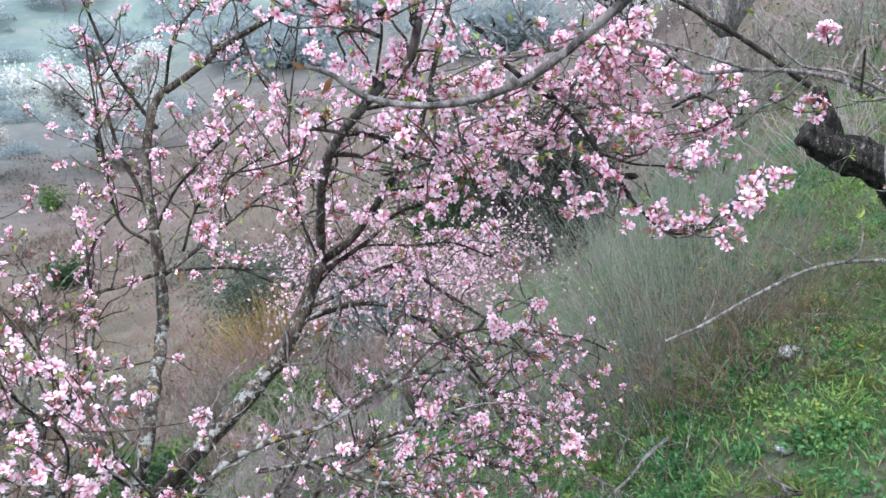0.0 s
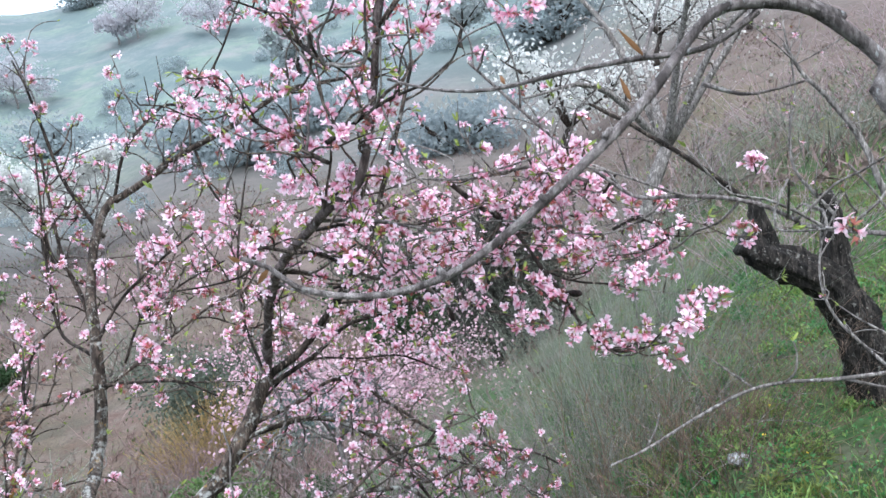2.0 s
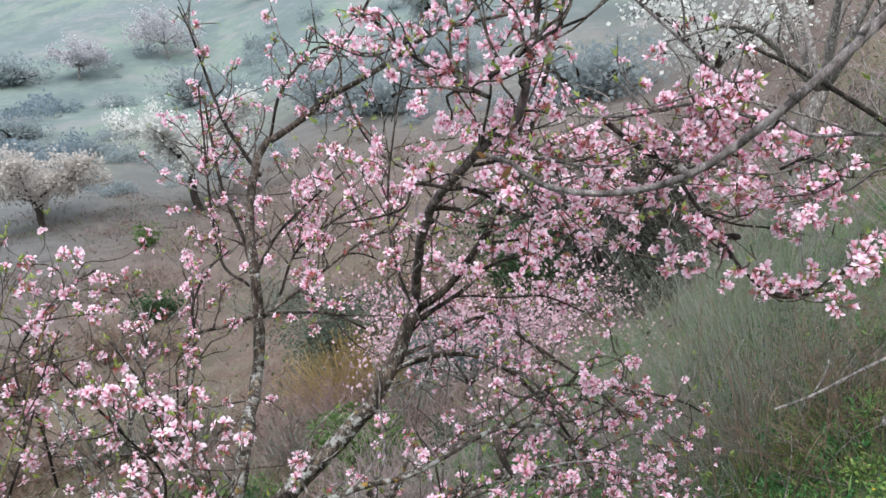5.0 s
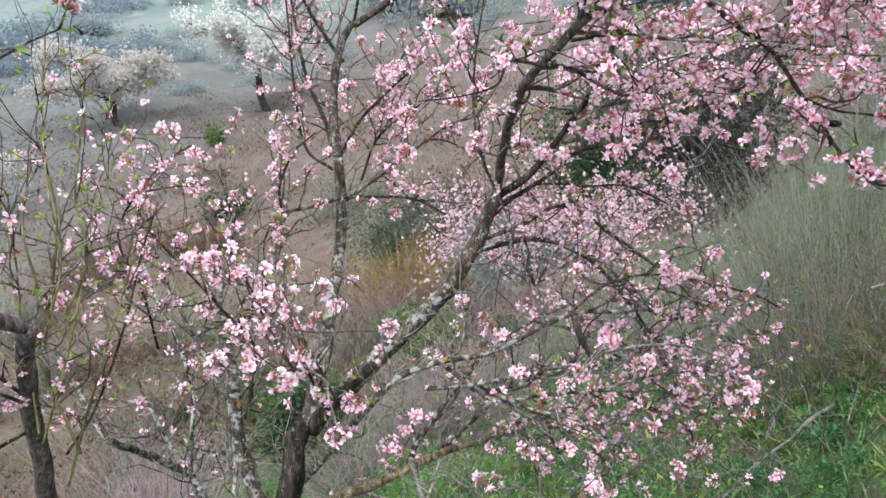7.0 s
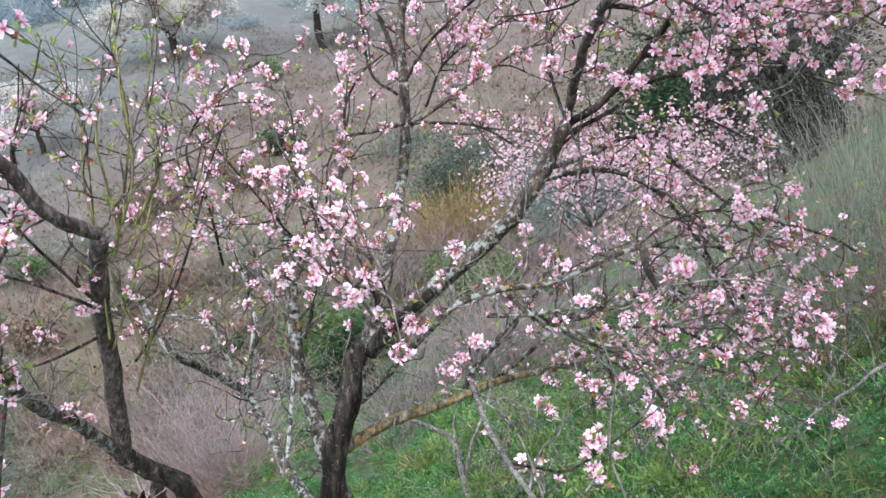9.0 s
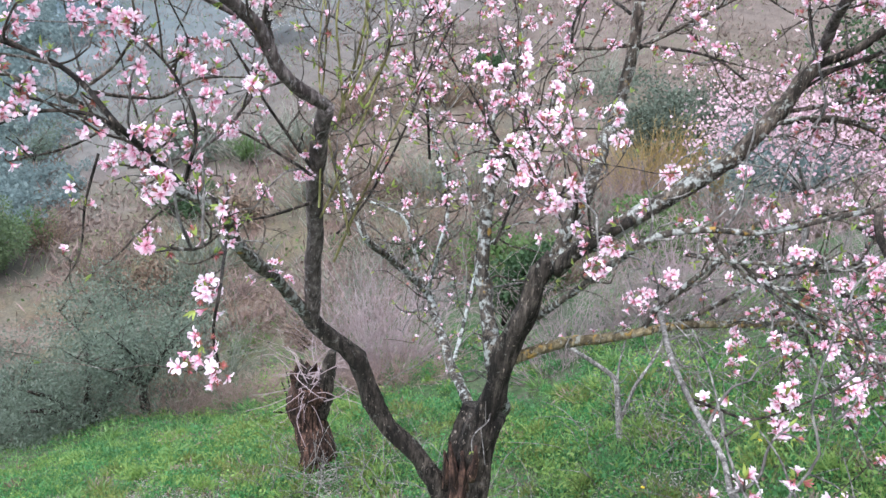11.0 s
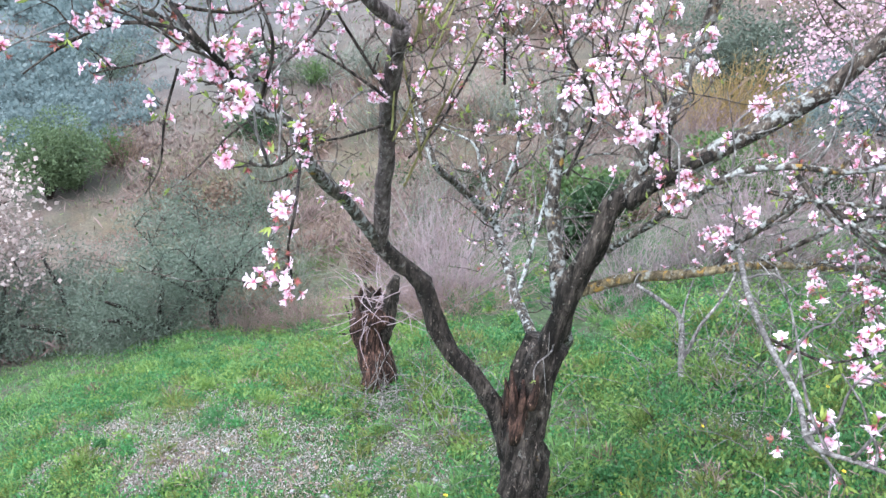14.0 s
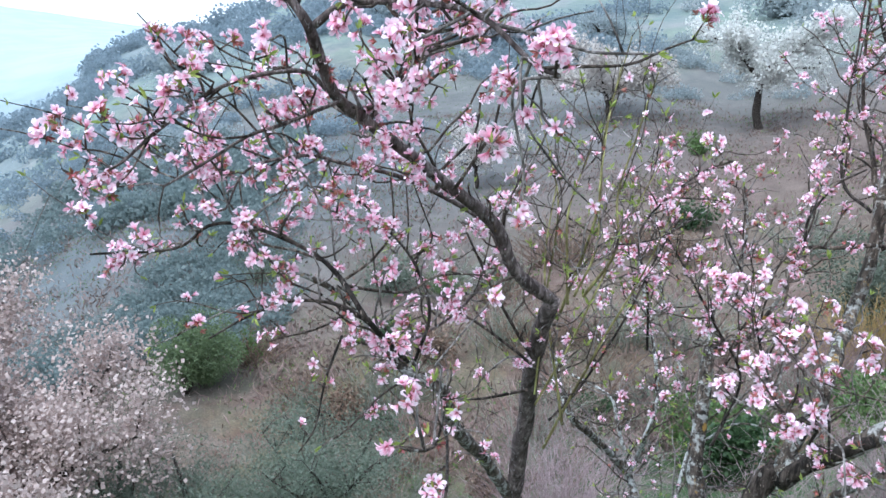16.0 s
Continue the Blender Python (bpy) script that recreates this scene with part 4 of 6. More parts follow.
pink.limb(0.0036, 0.0022, "bark", 32.4, 31.05, (-1.22, 1.775, 1.193), (-1.241, 1.767, 1.347), (-1.278, 1.749, 1.51), (-1.192, 1.818, 1.659), (-1.114, 1.855, 1.713))
pink.limb(0.0043, 0.0022, "bark", 24.3, 31.05, (-1.039, 1.862, 0.967), (-1.021, 1.922, 1.146), (-1.097, 1.886, 1.28), (-1.169, 1.85, 1.393), (-1.263, 1.856, 1.494))
pink.limb(0.0043, 0.0022, "bark", 24.3, 31.05, (-0.781, 1.707, 1.117), (-0.925, 1.853, 1.191), (-0.991, 1.875, 1.32), (-1.057, 1.893, 1.435), (-1.121, 1.902, 1.521))
pink.limb(0.0025, 0.0014, "grey", 54, 31.05, (0.512, 1.509, 1.959), (0.463, 1.516, 1.915), (0.404, 1.525, 1.886), (0.337, 1.523, 1.883), (0.304, 1.525, 1.897), (0.299, 1.532, 1.936))
pink.limb(0.0029, 0.0014, "grey", 54, 31.05, (0.318, 1.576, 1.897), (0.253, 1.597, 1.908), (0.172, 1.637, 1.916), (0.084, 1.674, 1.9))
pink.limb(0.0058, 0.0022, "bark", 49.5, 24.15, (0.102, 1.691, 1.999), (0.156, 1.684, 1.951), (0.226, 1.676, 1.896), (0.27, 1.647, 1.823), (0.308, 1.624, 1.766), (0.334, 1.553, 1.705), (0.395, 1.545, 1.653), (0.501, 1.612, 1.649))
pink.limb(0.0029, 0.0014, "bark", 52, 27.6, (0.287, 1.682, 1.806), (0.354, 1.678, 1.779), (0.42, 1.667, 1.77), (0.479, 1.656, 1.755))
pink.limb(0.0029, 0.0014, "bark", 52, 31.05, (0.411, 1.544, 1.995), (0.391, 1.587, 1.953), (0.351, 1.602, 1.914), (0.283, 1.634, 1.941), (0.194, 1.631, 1.936))
pink.limb(0.0029, 0.0014, "bark", 52, 34.5, (0.394, 1.525, 1.889), (0.447, 1.529, 1.906), (0.496, 1.524, 1.872), (0.453, 1.519, 1.845), (0.381, 1.516, 1.839))
pink.limb(0.0029, 0.0014, "bark", 63, 34.5, (0.361, 1.59, 1.976), (0.32, 1.595, 2.01), (0.265, 1.59, 1.982), (0.219, 1.58, 1.933))
pink.limb(0.0036, 0.0022, "grey", 36, 24.15, (0.356, 1.504, 1.979), (0.254, 1.554, 2.015), (0.149, 1.58, 2.002), (0.064, 1.602, 2.005), (-0.023, 1.601, 2.021))
pink.limb(0.01, 0.006, "bark", 0, 0, (-0.149, 1.773, 1.314), (-0.138, 1.743, 1.278), (-0.109, 1.706, 1.235))
pink.limb(0.004, 0.0015, "green", 3.6, 18.4, (-1.243, 1.457, 1.056), (-1.282, 1.459, 1.164), (-1.335, 1.461, 1.322), (-1.381, 1.49, 1.458), (-1.405, 1.533, 1.617))
pink.limb(0.004, 0.0015, "green", 3.6, 18.4, (-1.262, 1.438, 1.36), (-1.283, 1.44, 1.473), (-1.297, 1.443, 1.582), (-1.289, 1.487, 1.721))
pink.limb(0.004, 0.0015, "green", 3.6, 18.4, (-1.233, 1.453, 1.384), (-1.193, 1.5, 1.502), (-1.226, 1.528, 1.622), (-1.224, 1.572, 1.765), (-1.221, 1.617, 1.907))
pink.limb(0.004, 0.0015, "green", 3.6, 18.4, (-1.304, 1.476, 0.962), (-1.248, 1.578, 1.232), (-1.198, 1.656, 1.433), (-1.16, 1.708, 1.629))
pink.limb(0.004, 0.0015, "green", 3.6, 18.4, (-1.293, 1.457, 1.328), (-1.252, 1.491, 1.575), (-1.27, 1.506, 1.756), (-1.267, 1.557, 1.98))
pink.limb(0.0085, 0.0045, "lichen", 9, 16, (-0.614, 1.95, 0.791), (-0.581, 1.95, 0.885), (-0.524, 1.95, 0.971), (-0.477, 1.95, 1.034), (-0.424, 1.95, 1.111), (-0.392, 1.95, 1.185))
pink.limb(0.0085, 0.004, "lichen", 14, 18, (-0.569, 2.08, 0.776), (-0.503, 2.083, 0.838), (-0.441, 2.087, 0.902), (-0.363, 2.09, 0.981), (-0.282, 2.093, 1.031), (-0.201, 2.097, 1.063), (-0.115, 2.1, 1.09))
pink.limb(0.006, 0.003, "lichen", 14, 18, (-0.515, 1.8, 1.107), (-0.443, 1.82, 1.108), (-0.372, 1.84, 1.113), (-0.295, 1.86, 1.126), (-0.189, 1.88, 1.138), (-0.097, 1.9, 1.149))
pink.limb(0.0055, 0.0028, "lichen", 14, 18, (-0.389, 1.85, 1.105), (-0.329, 1.833, 1.079), (-0.247, 1.817, 1.055), (-0.184, 1.8, 1.054), (-0.128, 1.783, 1.043), (-0.089, 1.767, 1.014), (-0.045, 1.75, 0.966))
pink.limb(0.004, 0.002, "lichen", 22, 18, (-0.427, 1.85, 1.125), (-0.329, 1.88, 1.047), (-0.244, 1.91, 1.004), (-0.144, 1.94, 0.963), (-0.04, 1.97, 0.896), (0.006, 2.0, 0.855))
pink.limb(0.0055, 0.0026, "lichen", 20, 24, (-0.443, 2.0, 1.396), (-0.344, 2.014, 1.438), (-0.246, 2.029, 1.444), (-0.146, 2.043, 1.405), (-0.066, 2.057, 1.356), (-0.003, 2.071, 1.269), (0.078, 2.086, 1.222), (0.164, 2.1, 1.208))
pink.limb(0.0045, 0.0022, "lichen", 20, 24, (-0.271, 2.15, 0.855), (-0.174, 2.138, 0.857), (-0.092, 2.125, 0.799), (-0.041, 2.112, 0.732), (0.033, 2.1, 0.668))
pink.limb(0.0045, 0.0022, "lichen", 26, 24, (-0.262, 2.0, 1.226), (-0.16, 2.02, 1.197), (-0.042, 2.04, 1.122), (0.075, 2.06, 1.086), (0.203, 2.08, 1.066), (0.33, 2.1, 1.055))
pink.limb(0.004, 0.002, "lichen", 26, 24, (-0.144, 2.1, 0.892), (-0.038, 2.1, 0.903), (0.082, 2.1, 0.883), (0.172, 2.1, 0.843), (0.22, 2.1, 0.798))
pink.limb(0.004, 0.002, "lichen", 26, 24, (-0.069, 2.05, 1.301), (0.055, 2.062, 1.305), (0.168, 2.075, 1.264), (0.27, 2.087, 1.208), (0.358, 2.1, 1.15))
pink.limb(0.024, 0.014, "bark", 0, 0, (-0.867, 1.9, 0.93), (-0.8, 1.885, 1.015), (-0.737, 1.871, 1.075), (-0.676, 1.857, 1.132))


def withered_fruit(tree, at, size, down):
    """A shrivelled dark fruit hanging from a twig."""
    bm = bmesh.new()
    bmesh.ops.create_icosphere(bm, subdivisions=3, radius=size)
    for v in bm.verts:
        v.co *= 1 + 0.2 * noise.noise(v.co * (1.6 / size))
        v.co.x *= 1.7
        v.co.z *= 0.62
    bmesh.ops.transform(bm, matrix=Matrix.Translation(at) @ Euler(down).to_matrix().to_4x4(), verts=bm.verts)
    part("withered_fruit", bm, FRUIT, tree.ob, "shrivelled dark hanging fruit")


def dead_leaf(tree, a, b, width):
    """A dry curled leaf from its stalk a to its tip b."""
    a, b = Vector(a), Vector(a).lerp(Vector(b), 0.7)
    d, width = b - a, width * 0.6
    side = d.cross(Vector((0.2, 1, 0.3))).normalized() * width
    bm = bmesh.new()
    rows = []
    for k, w in enumerate((0.1, 0.7, 1.0, 0.85, 0.45, 0.05)):
        q = a + d * (k / 5) + d.cross(side).normalized() * width * 0.5 * math.sin(k * 1.1)
        rows.append([bm.verts.new(q - side * w), bm.verts.new(q + d.cross(side).normalized() * width * 0.35 * w), bm.verts.new(q + side * w)])
    for r0, r1 in zip(rows, rows[1:]):
        for j in range(2):
            bm.faces.new((r0[j], r0[j + 1], r1[j + 1], r1[j]))
    part("dead_leaf", bm, DEADLEAF, tree.ob, "dry curled orange-brown leaf")


withered_fruit(pink, (0.347, 1.674, 1.755), 0.011, (0.1, 0.1, 0.2))
withered_fruit(pink, (0.338, 1.689, 1.724), 0.013, (0.2, 0.9, 0.3))
withered_fruit(pink, (0.142, 2.083, 1.701), 0.012, (0.2, 1.3, 0.1))
withered_fruit(pink, (0.103, 1.943, 1.691), 0.012, (0.1, 1.2, 0.1))
pink.cluster((-1.035, 0.787, 1.214), 9, 0.0225)
pink.cluster((-0.969, 0.744, 1.112), 8, 0.021)
pink.cluster((-0.100, 0.971, 1.103), 7, 0.01875)
pink.cluster((-0.086, 0.950, 1.066), 8, 0.0225)
pink.cluster((-0.073, 0.931, 1.032), 4, 0.01125)
pink.cluster((-0.209, 1.208, 1.135), 8, 0.021)
pink.cluster((-0.216, 0.978, 1.100), 5, 0.01875)
pink.cluster((-0.124, 0.954, 1.007), 4, 0.015)
pink.cluster((-0.702, 1.357, 1.300), 12, 0.024)
pink.cluster((-0.665, 1.374, 1.344), 6, 0.01875)
pink.cluster((-0.957, 1.528, 1.492), 8, 0.0225)
pink.cluster((-0.703, 2.244, 1.756), 4, 0.015)
pink.cluster((-0.760, 1.737, 1.414), 4, 0.009)
pink.cluster((-0.909, 1.740, 1.281), 4, 0.0075)
pink.cluster((-0.259, 1.549, 1.259), 4, 0.012)
pink.cluster((-0.558, 1.257, 1.240), 6, 0.0165)
pink.cluster((-0.565, 1.617, 1.039), 7, 0.03)
pink.cluster((-0.647, 1.597, 1.161), 4, 0.01125)
pink.cluster((-0.502, 1.616, 1.120), 4, 0.015)
pink.cluster((-0.080, 1.308, 1.422), 4, 0.0135)
pink.cluster((-0.142, 1.514, 1.278), 6, 0.021)
pink.cluster((0.003, 1.930, 1.144), 5, 0.01875)
pink.cluster((0.179, 1.519, 1.255), 8, 0.02625)
pink.cluster((0.104, 1.890, 0.885), 7, 0.02625)
pink.cluster((-0.111, 1.468, 1.050), 6, 0.0225)
pink.cluster((-0.309, 1.341, 1.123), 4, 0.015)
pink.cluster((0.084, 1.994, 1.356), 7, 0.02625)
pink.cluster((0.052, 1.928, 1.787), 8, 0.03)
pink.cluster((-0.038, 1.898, 1.732), 9, 0.0375)
pink.cluster((-0.181, 1.911, 1.679), 5, 0.01875)
pink.cluster((-1.054, 1.728, 1.626), 6, 0.0225)
pink.cluster((-1.186, 1.695, 1.597), 6, 0.0225)
pink.cluster((-1.293, 1.685, 1.646), 5, 0.0225)
pink.cluster((-1.259, 1.817, 1.735), 5, 0.01875)
pink.cluster((-1.162, 1.840, 1.753), 8, 0.03)
pink.cluster((-1.098, 1.839, 1.696), 4, 0.015)
pink.cluster((-0.875, 0.654, 1.794), 8, 0.0195)
pink.cluster((-0.927, 0.783, 1.690), 7, 0.018)
pink.cluster((-0.846, 0.719, 1.912), 14, 0.03)
pink.cluster((-1.083, 0.682, 1.836), 9, 0.0225)
pink.cluster((-1.066, 0.706, 1.857), 5, 0.0225)
pink.cluster((-1.011, 0.685, 1.412), 8, 0.0225)
pink.cluster((-1.051, 0.686, 1.314), 4, 0.003)
pink.cluster((-0.998, 1.635, 1.471), 5, 0.0165)
pink.cluster((-0.946, 0.808, 1.822), 4, 0.0075)
pink.cluster((-1.045, 0.900, 1.520), 4, 0.009)
pink.cluster((-1.244, 0.786, 1.752), 6, 0.0225)
pink.cluster((-1.466, 0.809, 1.595), 9, 0.03375)
pink.cluster((-1.369, 0.673, 1.768), 8, 0.0225)
pink.cluster((-1.484, 0.738, 1.648), 8, 0.02625)
pink.cluster((-1.432, 0.509, 1.880), 6, 0.01875)
pink.cluster((-1.387, 0.541, 1.848), 4, 0.015)
pink.cluster((-1.442, 0.449, 1.814), 6, 0.021)
pink.cluster((-1.074, 0.714, 1.468), 4, 0.015)
pink.cluster((-1.682, 0.565, 1.471), 6, 0.0225)
pink.cluster((-1.585, 0.689, 1.574), 5, 0.01875)
pink.cluster((-1.155, 0.643, 1.924), 5, 0.01875)
pink.cluster((0.311, 1.599, 2.032), 9, 0.03375)
pink.cluster((0.297, 1.590, 1.980), 9, 0.03375)
pink.cluster((0.470, 1.521, 1.859), 10, 0.03375)
pink.cluster((0.364, 1.571, 1.865), 6, 0.02625)
pink.cluster((0.440, 1.658, 1.769), 6, 0.0225)
pink.cluster((0.400, 1.642, 1.682), 7, 0.0225)
pink.cluster((0.433, 1.638, 1.657), 5, 0.01875)
pink.cluster((0.495, 1.638, 1.648), 4, 0.015)
pink.cluster((-0.132, 1.670, 1.897), 8, 0.03)
pink.cluster((-0.067, 1.847, 1.739), 8, 0.02625)
pink.cluster((-0.236, 1.934, 1.674), 6, 0.0225)
pink.cluster((-0.020, 1.385, 2.003), 7, 0.0225)
pink.cluster((-0.154, 1.437, 2.020), 6, 0.0225)
pink.cluster((-0.509, 2.378, 1.922), 6, 0.03)
pink.cluster((-0.646, 2.487, 1.981), 7, 0.03375)
pink.cluster((0.183, 1.766, 1.833), 6, 0.03)
pink.cluster((0.012, 1.807, 1.794), 6, 0.0225)
pink.cluster((0.093, 1.851, 1.747), 4, 0.015)
pink.cluster((-0.081, 1.155, 2.284), 9, 0.02625)
pink.cluster((-0.018, 1.106, 2.270), 9, 0.0225)
pink.cluster((0.040, 1.205, 2.200), 6, 0.01875)
pink.cluster((0.093, 1.206, 2.245), 6, 0.0225)
pink.cluster((0.174, 1.257, 2.243), 7, 0.0225)
pink.cluster((0.216, 1.257, 2.244), 5, 0.015)
pink.cluster((-0.075, 1.205, 2.241), 4, 0.0135)
pink.cluster((-0.475, 2.252, 2.301), 10, 0.0375)
pink.cluster((-0.430, 2.252, 2.275), 8, 0.03375)
pink.cluster((-0.415, 2.357, 2.531), 5, 0.0225)
pink.cluster((0.067, 1.257, 2.302), 6, 0.01875)
pink.cluster((-0.460, 2.357, 2.584), 6, 0.03)
pink.limb(0.028, 0.004, "wood", 0, 0, (-1.048, 1.830, 0.089), (-1.061, 1.815, 0.212), (-1.091, 1.820, 0.312), name="splinter", label="jagged split reddish wood")
pink.limb(0.022, 0.004, "wood", 0, 0, (-1.032, 1.830, 0.153), (-1.031, 1.815, 0.236), (-1.047, 1.820, 0.297), name="splinter", label="jagged split reddish wood")
pink.limb(0.018, 0.004, "wood", 0, 0, (-1.083, 1.830, 0.132), (-1.086, 1.815, 0.213), (-1.106, 1.820, 0.273), name="splinter", label="jagged split reddish wood")
pink.limb(0.02, 0.004, "wood", 0, 0, (-1.012, 1.830, 0.207), (-0.999, 1.815, 0.281), (-1.002, 1.820, 0.335), name="splinter", label="jagged split reddish wood")
pink.limb(0.03, 0.004, "wood", 0, 0, (-1.045, 1.830, 0.055), (-1.027, 1.815, 0.142), (-1.027, 1.820, 0.207), name="splinter", label="jagged split reddish wood")
pink.cluster((0.264, 1.575, 2.022), 8, 0.0235651)
pink.cluster((0.337, 1.665, 2.058), 6, 0.0295086)
pink.cluster((0.341, 1.550, 1.995), 5, 0.0329058)
pink.cluster((0.276, 1.593, 1.961), 8, 0.024812)
pink.cluster((0.269, 1.989, 1.953), 6, 0.0284917)
pink.cluster((0.254, 1.597, 1.931), 6, 0.0296688)
pink.cluster((0.373, 1.556, 1.963), 8, 0.0238195)
pink.cluster((0.440, 1.648, 1.941), 6, 0.030895)
pink.cluster((0.461, 1.609, 1.896), 5, 0.0239128)
pink.cluster((0.526, 1.641, 1.870), 5, 0.0256152)
pink.cluster((0.444, 1.522, 1.845), 6, 0.027673)
pink.cluster((0.404, 1.605, 1.840), 6, 0.0305696)
pink.cluster((0.359, 1.637, 1.892), 6, 0.0307375)
pink.cluster((0.519, 1.590, 1.844), 5, 0.0325464)
pink.cluster((0.417, 1.535, 1.877), 5, 0.0279386)
pink.cluster((0.205, 1.745, 1.844), 8, 0.0272339)
pink.cluster((0.154, 1.850, 1.807), 6, 0.0270538)
pink.cluster((0.053, 1.941, 1.979), 8, 0.0262109)
pink.cluster((0.086, 1.860, 1.949), 8, 0.0247886)
pink.cluster((-0.104, 1.771, 1.888), 5, 0.0322768)
pink.cluster((-0.169, 1.965, 1.863), 8, 0.0303468)
pink.cluster((-0.087, 1.872, 1.835), 6, 0.0335756)
pink.cluster((-0.313, 1.972, 2.070), 8, 0.0232489)
pink.cluster((-0.240, 1.889, 2.022), 8, 0.0319793)
pink.cluster((-0.189, 1.860, 1.992), 6, 0.0234932)
pink.cluster((0.006, 1.850, 2.076), 8, 0.0338777)
pink.cluster((-0.143, 1.672, 1.755), 5, 0.0269255)
pink.cluster((-0.039, 1.693, 1.758), 6, 0.0271257)
pink.cluster((0.063, 1.756, 1.647), 5, 0.0225303)
pink.cluster((0.148, 1.831, 1.720), 5, 0.0265337)
pink.cluster((0.236, 1.825, 1.727), 8, 0.0325709)
pink.cluster((0.260, 1.612, 1.712), 8, 0.0248314)
pink.cluster((0.170, 1.668, 1.792), 5, 0.0229236)
pink.finish(PETAL, 300, Vector((-0.6, 1.0, 1.4)), BRANCH)

bare = Tree("almond_tree", on_ground(2.02, 3.36), "almost bare almond tree with a dark twisted trunk", 6)
bare.limb(0.115, 0.085, "black", 0, 0, (2.02, 3.36, 0.9), (1.982, 3.3, 0.991), (1.947, 3.3, 1.14), (1.885, 3.3, 1.362), (1.811, 3.3, 1.5), name="trunk")
bare.limb(0.088, 0.055, "black", 0, 3, (1.857, 3.3, 1.412), (1.768, 3.3, 1.538), (1.619, 3.3, 1.61), (1.5, 3.3, 1.668), (1.448, 3.3, 1.711), (1.415, 3.3, 1.737), label="sawn-off dark limb")
bare.limb(0.045, 0.028, "black", 0, 3, (1.537, 3.32, 1.642), (1.513, 3.32, 1.768), (1.487, 3.32, 1.846), (1.48, 3.32, 1.908), label="broken upright stub")
bare.limb(0.066, 0.03, "black", 0, 4, (1.876, 3.34, 1.43), (1.847, 3.34, 1.602), (1.827, 3.34, 1.737), (1.82, 3.34, 1.833), (1.803, 3.34, 1.918), label="broken upright stub")
bare.limb(0.0135, 0.006, "grey", 3.6, 13.8, (1.835, 2.976, 1.902), (1.754, 2.997, 2.12), (1.647, 3.015, 2.275), (1.567, 3.027, 2.365), (1.491, 3.04, 2.498))
bare.limb(0.0075, 0.0033, "grey", 3.6, 13.8, (1.804, 3.272, 1.818), (1.653, 3.294, 2.014), (1.639, 3.309, 2.18), (1.675, 3.322, 2.364), (1.645, 3.348, 2.646))
bare.limb(0.0065, 0.0033, "grey", 2.7, 13.8, (1.795, 2.922, 1.247), (1.642, 3.033, 1.457), (1.645, 3.115, 1.672), (1.748, 3.129, 1.89))
bare.limb(0.0129, 0.0065, "bark", 0, 17.25, (1.435, 3.296, 1.911), (1.212, 3.32, 2.088), (0.987, 3.342, 2.241), (0.807, 3.36, 2.346))
bare.limb(0.003, 0.0036, "silver", 0, 0, (0.103, 0.435, 2.102), (0.135, 0.435, 2.076), (0.165, 0.435, 2.059), (0.196, 0.435, 2.044), (0.223, 0.435, 2.031))
bare.limb(0.0047, 0.0029, "silver", 0, 13.8, (1.55, 1.05, 1.6), (1.1, 1.15, 1.8), (0.716, 1.356, 1.875), (0.67, 1.37, 1.892), (0.623, 1.385, 1.919), (0.56, 1.41, 1.937), (0.492, 1.435, 1.944), (0.426, 1.472, 1.948), (0.377, 1.504, 1.988), (0.313, 1.524, 2.045), (0.211, 1.556, 2.151), (0.141, 1.556, 2.22))
bare.limb(0.0025, 0.0014, "grey", 54, 27.6, (0.213, 1.765, 1.825), (0.138, 1.814, 1.822), (0.063, 1.834, 1.795), (-0.013, 1.854, 1.78))
bare.limb(0.0025, 0.0014, "bark", 52, 27.6, (0.221, 1.676, 1.896), (0.182, 1.764, 1.821), (0.113, 1.79, 1.837), (0.039, 1.813, 1.829))
bare.limb(0.0042, 0.0011, "silver", 0, 0, (1.5, 0.75, 1.7), (0.75, 0.55, 1.85), (0.28, 0.43, 1.967), (0.242, 0.43, 2.008), (0.223, 0.43, 2.024), (0.206, 0.43, 2.035), (0.192, 0.43, 2.039), (0.17, 0.43, 2.04), (0.155, 0.43, 2.036), (0.142, 0.43, 2.023), (0.118, 0.413, 1.997), (0.091, 0.404, 1.973), (0.064, 0.395, 1.951), (0.038, 0.394, 1.931), (0.015, 0.393, 1.918), (-0.012, 0.393, 1.912), (-0.034, 0.393, 1.913), (-0.051, 0.393, 1.918), (-0.062, 0.393, 1.927), (-0.074, 0.393, 1.932))
bare.limb(0.0019, 0.0008, "silver", 0, 0, (0.178, 0.43, 2.036), (0.161, 0.434, 2.024), (0.144, 0.438, 2.019), (0.122, 0.447, 2.019), (0.086, 0.462, 2.016), (0.061, 0.47, 2.012), (0.039, 0.477, 2.011), (0.015, 0.491, 2.016), (-0.006, 0.502, 2.024))
bare.limb(0.0016, 0.0008, "silver", 0, 0, (0.194, 0.545, 2.018), (0.211, 0.545, 2.012), (0.229, 0.545, 2.01), (0.264, 0.546, 2.017))
bare.limb(0.0012, 0.0008, "silver", 0, 0, (0.122, 0.437, 2.018), (0.138, 0.463, 2.045), (0.147, 0.464, 2.074), (0.153, 0.464, 2.097))
bare.limb(0.0018, 0.0042, "grey", 0, 3.45, (0.283, 1.182, 1.556), (0.337, 1.189, 1.573), (0.428, 1.235, 1.599), (0.524, 1.279, 1.623), (0.598, 1.304, 1.629), (0.695, 1.332, 1.622), (1, 1.3, 1.62), (1.55, 1.1, 1.5))
bare.limb(0.0018, 0.0011, "grey", 0, 0, (0.346, 1.215, 1.567), (0.363, 1.22, 1.591), (0.372, 1.224, 1.616))
